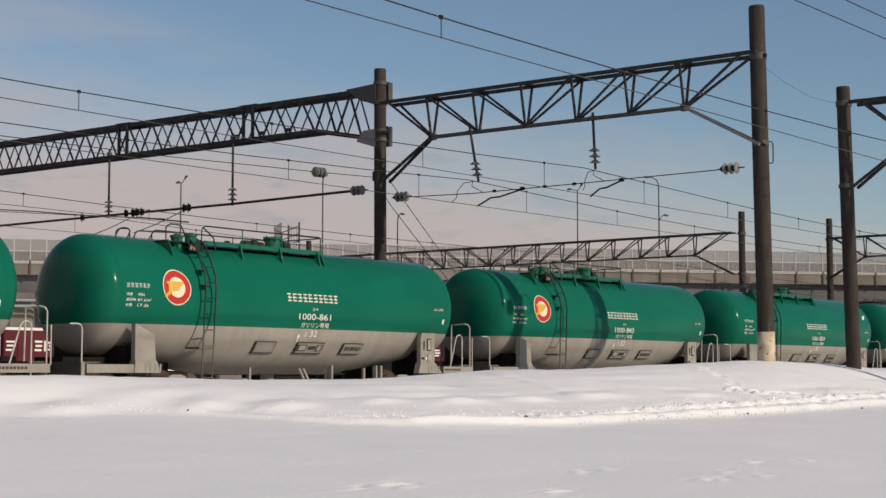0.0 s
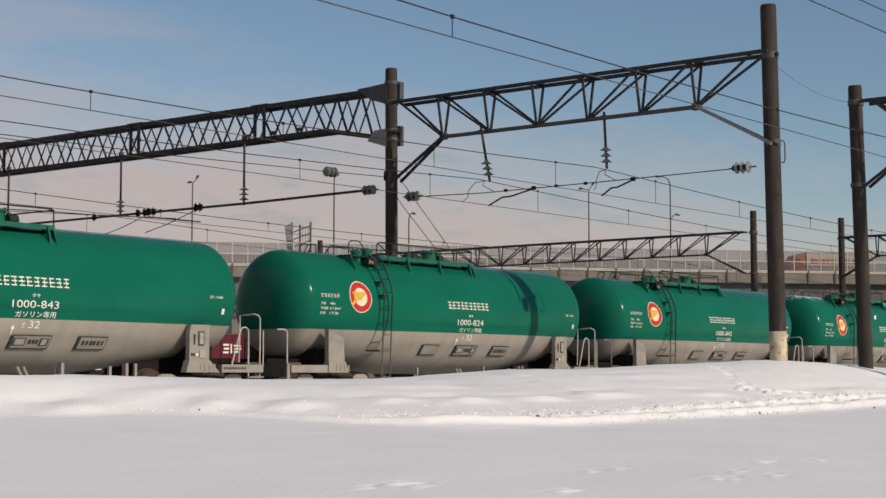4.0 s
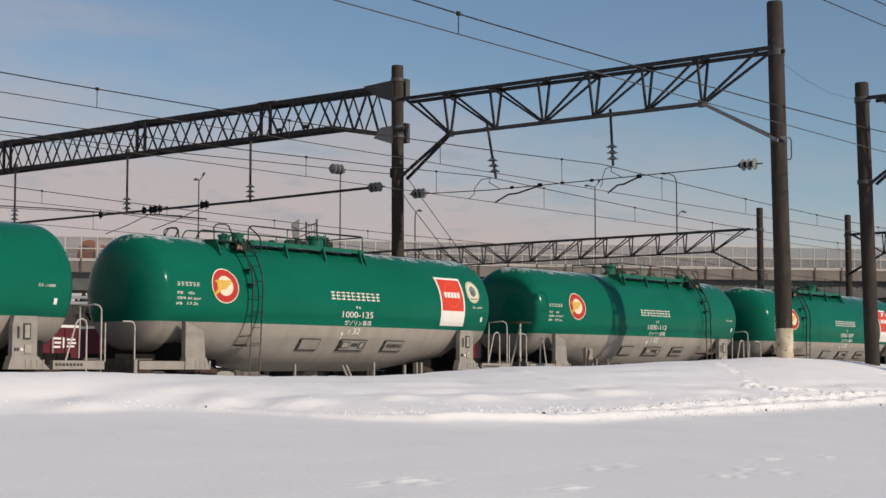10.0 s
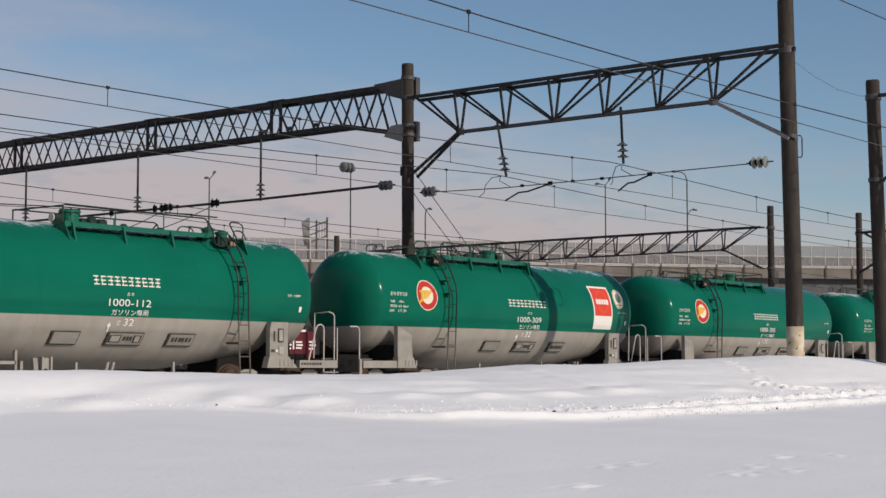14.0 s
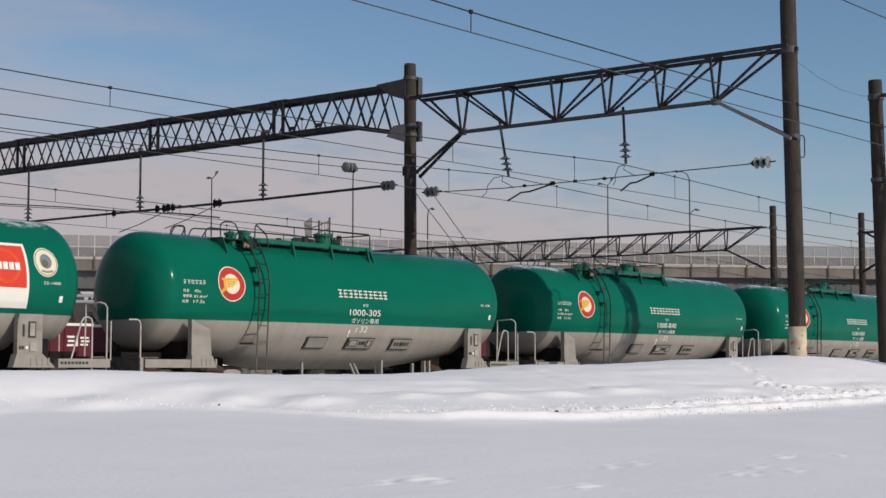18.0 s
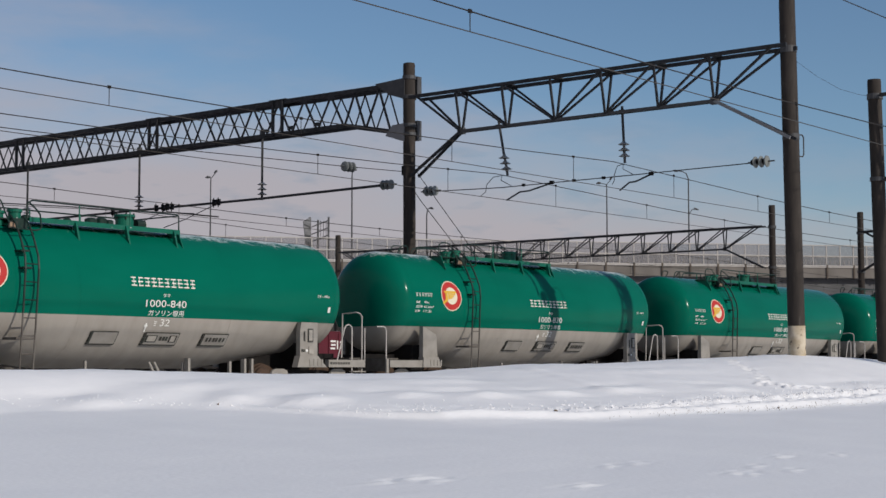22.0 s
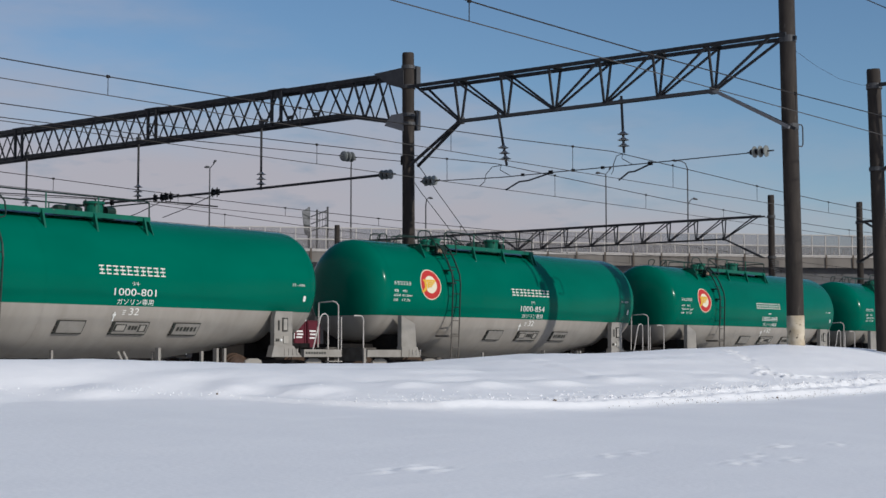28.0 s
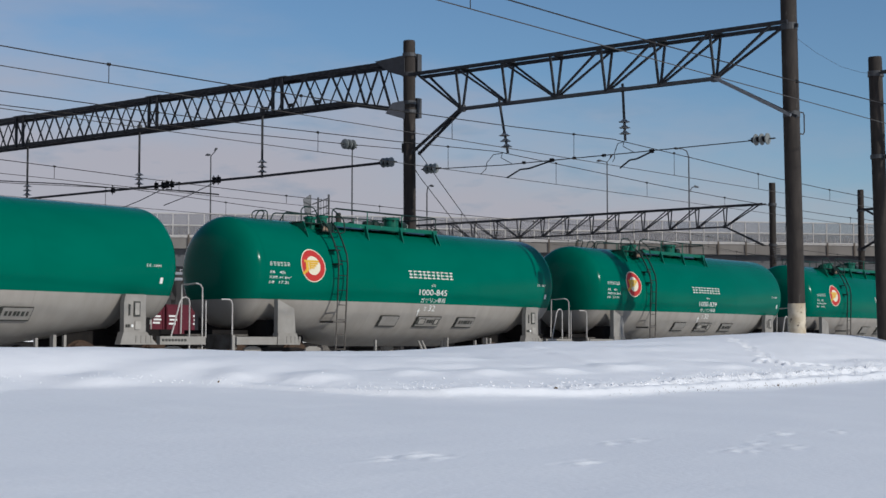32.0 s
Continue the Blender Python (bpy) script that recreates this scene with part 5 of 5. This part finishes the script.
                part("card_frame", Shape().box(4.40, 4.56, sy * 1.35 - 0.012, sy * 1.35 + 0.012, 1.36, 1.66).box(4.26, 4.30, sy * 1.35 - 0.005, sy * 1.35 + 0.005, 1.14, 1.20).box(4.20, 4.24, sy * 1.35 - 0.005, sy * 1.35 + 0.005, 1.14, 1.20).box(4.27, 4.31, sy * 1.35 - 0.005, sy * 1.35 + 0.005, 1.38, 1.60), BACKING, car)
                part("small_plate", Shape().box(4.43, 4.58, sy * 1.35 - 0.012, sy * 1.35 + 0.012, 1.10, 1.26), PLATE, car, "small grey data plate")
                part("white_dot", Shape().disc((4.36, sy * 1.35, 1.17), (0, 1, 0), 0.03, 0.02, 12), WHITE, car)
                part("card", Shape().box(4.425, 4.535, sy * 1.352 - 0.014, sy * 1.352 + 0.014, 1.39, 1.63), PLATE, car)
        for q in range(2):
            part("brake_gear", Shape().box(e * (3.1 + q * 0.5) - 0.12, e * (3.1 + q * 0.5) + 0.12, -0.9, 0.9, 0.42, 0.62), BLACK, car)
    # bogies
    for e in (-1, 1):
        bx = e * 4.70
        bogie = part("bogie", Shape().box(bx - 0.25, bx + 0.25, -0.95, 0.95, 0.40, 0.66), BLACK, car, "black cast bogie")
        for sy in (-1, 1):
            side = Shape().quad_loop([[(bx + x, sy * y, z) for x, z in ((-1.35, 0.52), (-0.95, 0.68), (-0.45, 0.74), (0.45, 0.74), (0.95, 0.68), (1.35, 0.52), (1.2, 0.30), (0.5, 0.24), (-0.5, 0.24), (-1.2, 0.30))] for y in (0.92, 1.06)])
            part("side_frame", side, BLACK, bogie)
            for x in (-0.95, 0.95):
                part("axle_box", Shape().disc((bx + x, sy * 1.09, 0.43), (0, 1, 0), 0.16, 0.12, 16, 0.15), GREY, bogie)
                part("axle_guard", Shape().quad_loop([[(bx + x + a, sy * y, z) for a, z in ((-0.31, 0.44), (0.31, 0.44), (0.24, 0.72), (0.12, 0.765), (-0.12, 0.765), (-0.24, 0.72))] for y in (1.07, 1.12)]), GREY, bogie, "light grey axle guard")
            part("brake_drum", Shape().disc((bx - e * 1.38, sy * 1.0, 0.55), (0, 1, 0), 0.25, 0.20, 18, 0.2), RUST if e > 0 else DKGREY, bogie, "dull brake drum")
            for x in (-0.16, 0.16):
                part("coil_spring", Shape().tube([(bx + x, sy * 1.0, 0.30), (bx + x, sy * 1.0, 0.62)], 0.09, 10), RUST, bogie)
        for x in (-0.95, 0.95):
            ws = Shape().tube([(0, -0.75, 0), (0, 0.75, 0)], 0.08, 10)
            for sy in (-1, 1):
                ws.tube([(0, sy * 0.62, 0), (0, sy * 0.615, 0), (0, sy * 0.535, 0), (0, sy * 0.50, 0)], [0.36, 0.43, 0.43, 0.46], 28)
            wheel = part("wheelset", ws, RUST, car, "rusty steel wheelset")
            wheel.location = (bx + x, 0, 0.43)
    # pipes and rods below the belly
    for x, y, z1, w in ((m * 2.2, -1.15, 0.80, 0.03), (m * 2.9, -1.1, 0.86, 0.03), (m * 0.9, -1.12, 0.78, 0.025), (m * -1.6, -1.1, 0.80, 0.025)):
        part("hanger", Shape().box(x - w, x + w, y - w, y + w, 0.2, z1 + 0.12), GREY, car)
    for d in (0.0, 0.14):
        part("slanted_pipe", Shape().tube([(m * 0.05 + d, -1.05, 0.90), (m * 0.28 + d, -1.15, 0.40)], 0.030, 8), GREY, car)
    part("belly_pipe", Shape().tube([(-2.6, -0.9, 0.42), (2.9, -0.9, 0.42)], 0.05, 8), BLACK, car)
    part("discharge_valve", Shape().tube([(m * 0.1, 0, 0.85), (m * 0.1, 0, 0.35)], 0.16, 12), GREY, car)
    # card frames on the flank
    for x0, x1 in ((-1.60, -0.92), (-0.25, 0.68), (1.32, 2.06)):
        fr = part("placard_frame", sheet(x0, x1, 1.235, 1.50, 0.030, 4, 4, 0.03), BACKING, car, "dark steel card frame")
        part("placard", sheet(x0 + 0.055, x1 - 0.022, 1.258, 1.478, 0.036, 4, 4, 0.004), GREY, fr, "weathered grey card")
    part("card_pocket", sheet(-0.19, 0.10, 1.30, 1.44, 0.044, 3, 3), BACKING, car)
    part("card_pocket", sheet(-0.15, 0.07, 1.315, 1.425, 0.047, 3, 3), PLATE, car)
    part("card_pocket", sheet(0.42, 0.62, 1.30, 1.44, 0.044, 3, 3), BACKING, car)
    part("card_pocket", sheet(0.46, 0.58, 1.315, 1.425, 0.047, 3, 3), PLATE, car)
    part("card_print", glyph_bars(1.42, 1.98, 1.30, 1.44, 6, 3, 0.046), BACKING, car)
    part("card_print", glyph_bars(0.15, 0.40, 1.31, 1.44, 3, 4, 0.046), BACKING, car)
    # emblem: red ring, cream disc, yellow wing
    ex, ez = -3.97, 2.58
    part("emblem_rim", round_decal(ex, ez, 0.352, 0.376, 0.008), CREAM, car, "thin cream emblem edge")
    part("emblem_ring", round_decal(ex, ez, 0.215, 0.354, 0.009), RED, car, "red enamel ring")
    part("emblem_disc", round_decal(ex, ez, 0.0, 0.216, 0.008), CREAM, car, "cream emblem disc")
    for x0, x1, z0, z1 in ((-0.27, 0.19, 0.075, 0.12), (-0.10, 0.14, 0.025, 0.066), (-0.10, 0.08, -0.025, 0.016), (-0.10, 0.02, -0.07, -0.034), (-0.13, -0.085, -0.09, 0.076), (-0.23, -0.15, -0.13, 0.076), (-0.27, -0.20, -0.165, -0.10), (-0.335, -0.255, -0.20, -0.14)):
        part("wing_bar", sheet(ex + x0, ex + x1, ez + z0, ez + z1, 0.0135, 4, 3), YELLOW, car, "yellow wing feather")
    # load data
    part("data_line", glyph_bars(-5.29, -4.67, 2.54, 2.62, 6, 21, 0.010, 3), WHITE, car)
    for z, word, txt in ((2.395, "\u8377\u91cd", "45t"), (2.285, "\u5b9f\u5bb9\u7a4d", "61.6m\u00b3"), (2.175, "\u81ea\u91cd", "17.2t")):
        w = 0.078 * len(word)
        part("data_word", lettering(word, -5.29 + w / 2, z, 0.062, w), WHITE, car)
        w = 0.058 * len(txt)
        part("data_figure", lettering(txt, -5.0 + w / 2, z, 0.058, w), WHITE, car)
    part("small_line", glyph_bars(4.75, 4.90, 2.37, 2.425, 2, 25, 0.010, 3), WHITE, car)
    part("small_figure", lettering("-1000", 5.05, 2.397, 0.05, 0.25), WHITE, car)
    for q in range(8):
        part("sill_number_bar", Shape().box(5.15 + q * 0.085, 5.21 + q * 0.085, -1.345, -1.339, 0.865, 0.915), BACKING, car)
    part("white_tag", sheet(5.17, 5.25, 2.04, 2.16, 0.010, 2, 2), WHITE, car)
    # company name as plain bars
    for q in range(10):
        part("name_block", name_block(-0.75 + 0.173 * q, -0.613 + 0.173 * q, 2.41, 2.59, q), NAMEPAINT, car, "white bars of a painted company name")
    part("class_mark", lettering("\u30bf\u30ad", 0.16, 2.245, 0.075, 0.19), WHITE, car)
    part("cargo_mark", lettering("\u30ac\u30bd\u30ea\u30f3\u5c02\u7528", 0.18, 1.885, 0.12, 0.93), WHITE, car)
    part("speed_mark", lettering("32", 0.20, 1.695, 0.14, 0.25), WHITE, car)
    part("speed_mark", glyph_bars(-0.10, 0.0, 1.63, 1.72, 1, 8, 0.010, 3), WHITE, car)
    part("lift_arrow", sheet(-0.295, -0.265, 1.50, 1.68, 0.012, 1, 3), WHITE, car)
    part("lift_arrow", sheet(-0.32, -0.24, 1.60, 1.645, 0.011, 1, 1), WHITE, car)
    if not flip:
        for x in (0.95, 2.55):
            part("hanger_bracket", Shape().box(x - 0.06, x + 0.06, -1.24, -1.19, 0.30, 0.98).box(x - 0.06, x - 0.035, -1.30, -1.19, 0.30, 0.98), GREY, car)
    if flip:
        # hand brake stand and extra equipment boxes
        part("brake_column", Shape().tube([(-6.30, -1.0, 0.95), (-6.30, -1.0, 2.05)], 0.03, 8), PALE, car)
        part("brake_wheel", Shape().tube([(-6.30 + 0.30 * math.cos(a), -1.0 + 0.30 * math.sin(a), 2.07) for a in (2 * math.pi * q / 20 for q in range(21))], 0.02, 6), RUST, car)
        for q in range(3):
            a = math.pi * q / 3
            part("wheel_spoke", Shape().tube([(-6.30 - 0.29 * math.cos(a), -1.0 - 0.29 * math.sin(a), 2.06), (-6.30 + 0.29 * math.cos(a), -1.0 + 0.29 * math.sin(a), 2.06)], 0.014, 6), RUST, car)
        part("brake_stay", Shape().tube([(-6.30, -1.0, 1.95), (-6.46, -1.1, 0.90)], 0.025, 6), PALE, car)
        part("brake_stay", Shape().tube([(-6.30, -1.0, 1.95), (-6.40, -0.75, 0.90)], 0.025, 6), PALE, car)
        part("step_hoop", Shape().tube([(-5.80, -1.3, 0.80), (-5.78, -1.3, 1.58), (-5.73, -1.3, 1.66), (-5.66, -1.3, 1.64), (-5.50, -1.3, 0.95)], 0.02, 6), PALE, car)
        part("valve_box", Shape().box(-3.55, -3.35, -1.42, -1.20, 1.10, 1.40, 0.02), GREY, car)
        part("valve_post", Shape().box(-3.68, -3.60, -1.40, -1.30, 0.40, 1.42), GREY, car)
        part("tool_rail", Shape().box(-3.06, -2.46, -1.36, -1.28, 0.86, 0.92), GREY, car)
        for x in (-3.06, -2.46):
            part("hanger", Shape().box(x - 0.025, x + 0.025, -1.36, -1.28, 0.25, 1.12), GREY, car)
        bracket = Shape().quad_loop([[(x, y, z) for x, z in ((-2.08, 0.98), (-1.98, 0.98), (-1.90, 0.3), (-2.0, 0.3))] for y in (-1.36, -1.30)])
        bracket.box(-1.86, -1.70, -1.34, -1.30, 0.3, 0.98).box(-1.90, -1.86, -1.40, -1.30, 0.3, 1.0).box(-1.70, -1.66, -1.40, -1.30, 0.3, 1.0)
        part("valve_bracket", bracket, GREY, car)
        part("valve_hole", Shape().disc((-1.78, -1.345, 0.72), (0, 1, 0), 0.06, 0.012, 14), BLACK, car)
        part("valve_lever", Shape().tube([(-3.62, -1.42, 0.5), (-3.64, -1.42, 1.1), (-3.56, -1.43, 1.34)], 0.03, 6), RUST, car)
    return car


def number_mesh(digits):
    return mesh_of("wagon_number", lettering("1000-" + digits, 0.16, 2.075, 0.142, 1.07), WHITE)


def add_decals(car):
    """Red and white maker's panel and a round white mark near the end, as plain shapes."""
    part("decal_border", sheet(3.37, 4.42, 1.90, 3.12, 0.008, 6, 10), PANELWHITE, car, "white decal panel")
    part("decal_field", sheet(3.43, 4.36, 2.28, 3.07, 0.012, 6, 8), SCARLET, car, "scarlet decal field")
    part("decal_swirl", round_decal(3.90, 2.68, 0.27, 0.33, 0.016), ORANGE, car)
    for q in range(5):
        part("decal_block", sheet(3.56 + q * 0.138, 3.56 + q * 0.138 + 0.105, 2.61, 2.75, 0.017, 2, 2), PANELWHITE, car, "white block of a maker's name")
    part("round_mark", round_decal(4.85, 2.79, 0.0, 0.28, 0.009), CREAM, car, "round white mark")
    part("round_mark_ring", round_decal(4.85, 2.79, 0.245, 0.258, 0.013), GREEN, car)
    part("round_mark_core", round_decal(4.85, 2.81, 0.0, 0.14, 0.013), BLUEGREY, car, "blue-grey core of the round mark")
    part("round_mark_patch", round_decal(4.82, 2.77, 0.0, 0.075, 0.016), MOSS, car)
    for q in range(6):
        part("round_mark_print", sheet(4.73 + q * 0.045, 4.76 + q * 0.045, 2.58 + 0.010 * abs(q - 2.5), 2.62 + 0.010 * abs(q - 2.5), 0.014, 1, 1), MOSS, car)


NUMBERS = ["", "861", "843", "824", "842", "135", "112", "309", "305", "840", "830", "801", "854", "845", "839", "", "", ""]
PITCH = 13.57
wagon_a = build_wagon(False)
wagon_b = build_wagon(True)
frosted = next(o for o in wagon_a.children if o.name.startswith("tank")).data.copy()
frosted.materials[0] = TANK[1]
wagons = []
for i, digits in enumerate(NUMBERS):
    index = i - 1
    source = wagon_b if index == 5 else wagon_a
    car = source if index in (5, 0) else copy_thing(source, Matrix.Identity(4))
    wagons.append((index, car))
for index, car in wagons:
    digits = NUMBERS[index + 1]
    if digits:
        num = new("wagon_number", number_mesh(digits))
        num.parent = car
        num["label"] = "white wagon number 1000-" + digits
    text = "green over grey tank wagon" + (" numbered 1000-" + digits if digits else " of a moving train")
    if index in (4, 6):
        add_decals(car)
        text += ", red decal panel"
    if index == 5:
        text += ", hand brake wheel"
    if index in (4, 5, 6, 8, 9):
        next(o for o in car.children if o.name.startswith("tank") and o.name.split(".")[0] == "tank").data = frosted
        text += ", frosted top"
    car["label"] = text


# ---- what moves ----
TRAVEL = [(0, 22.58), (2, 11.69), (4, 0.90), (6, -9.75), (8, -20.34), (10, -30.83), (12, -41.27), (14, -51.52), (16, -61.76), (18, -71.73), (20, -81.63),
          (22, -91.33), (24, -100.87), (26, -110.1), (28, -119.25), (30, -128.24), (32, -137.05)]
TS, SS = [t for t, s in TRAVEL], [s for t, s in TRAVEL]
CENTRE = 3.97


def travel(t):
    """Smooth position of the train between the tabled times."""
    i = min(max(int(t // 2), 0), len(TS) - 2)
    u = (t - TS[i]) / 2
    p = lambda k: SS[k] if 0 <= k < len(SS) else (2 * SS[0] - SS[1] if k < 0 else 2 * SS[-1] - SS[-2])
    a, b, c, d = p(i - 1), p(i), p(i + 1), p(i + 2)
    return b + 0.5 * u * (c - a + u * (2 * a - 5 * b + 4 * c - d + u * (3 * (b - c) + d - a)))


def motions():
    for index, car in wagons:
        walk(car, [(t, pose(s + CENTRE + PITCH * index, TRACK_Y, 0)) for t, s in TRAVEL])
        for wheel in [o for o in car.children if o.name.startswith("wheelset")]:
            x = wheel.location.x
            walk(wheel, [(q / 10, pose(x, 0, 0.43, 0, math.degrees(travel(q / 10) / 0.43), 0)) for q in range(0, 321)])
    turn = BR
    rows = []
    for t in range(0, 33, 4):
        rows.append((t, turn @ Matrix.Translation((12.4 - 13.65 * (t - 6), 3.4, 11.4))))
    walk(lorry, rows)


motions()
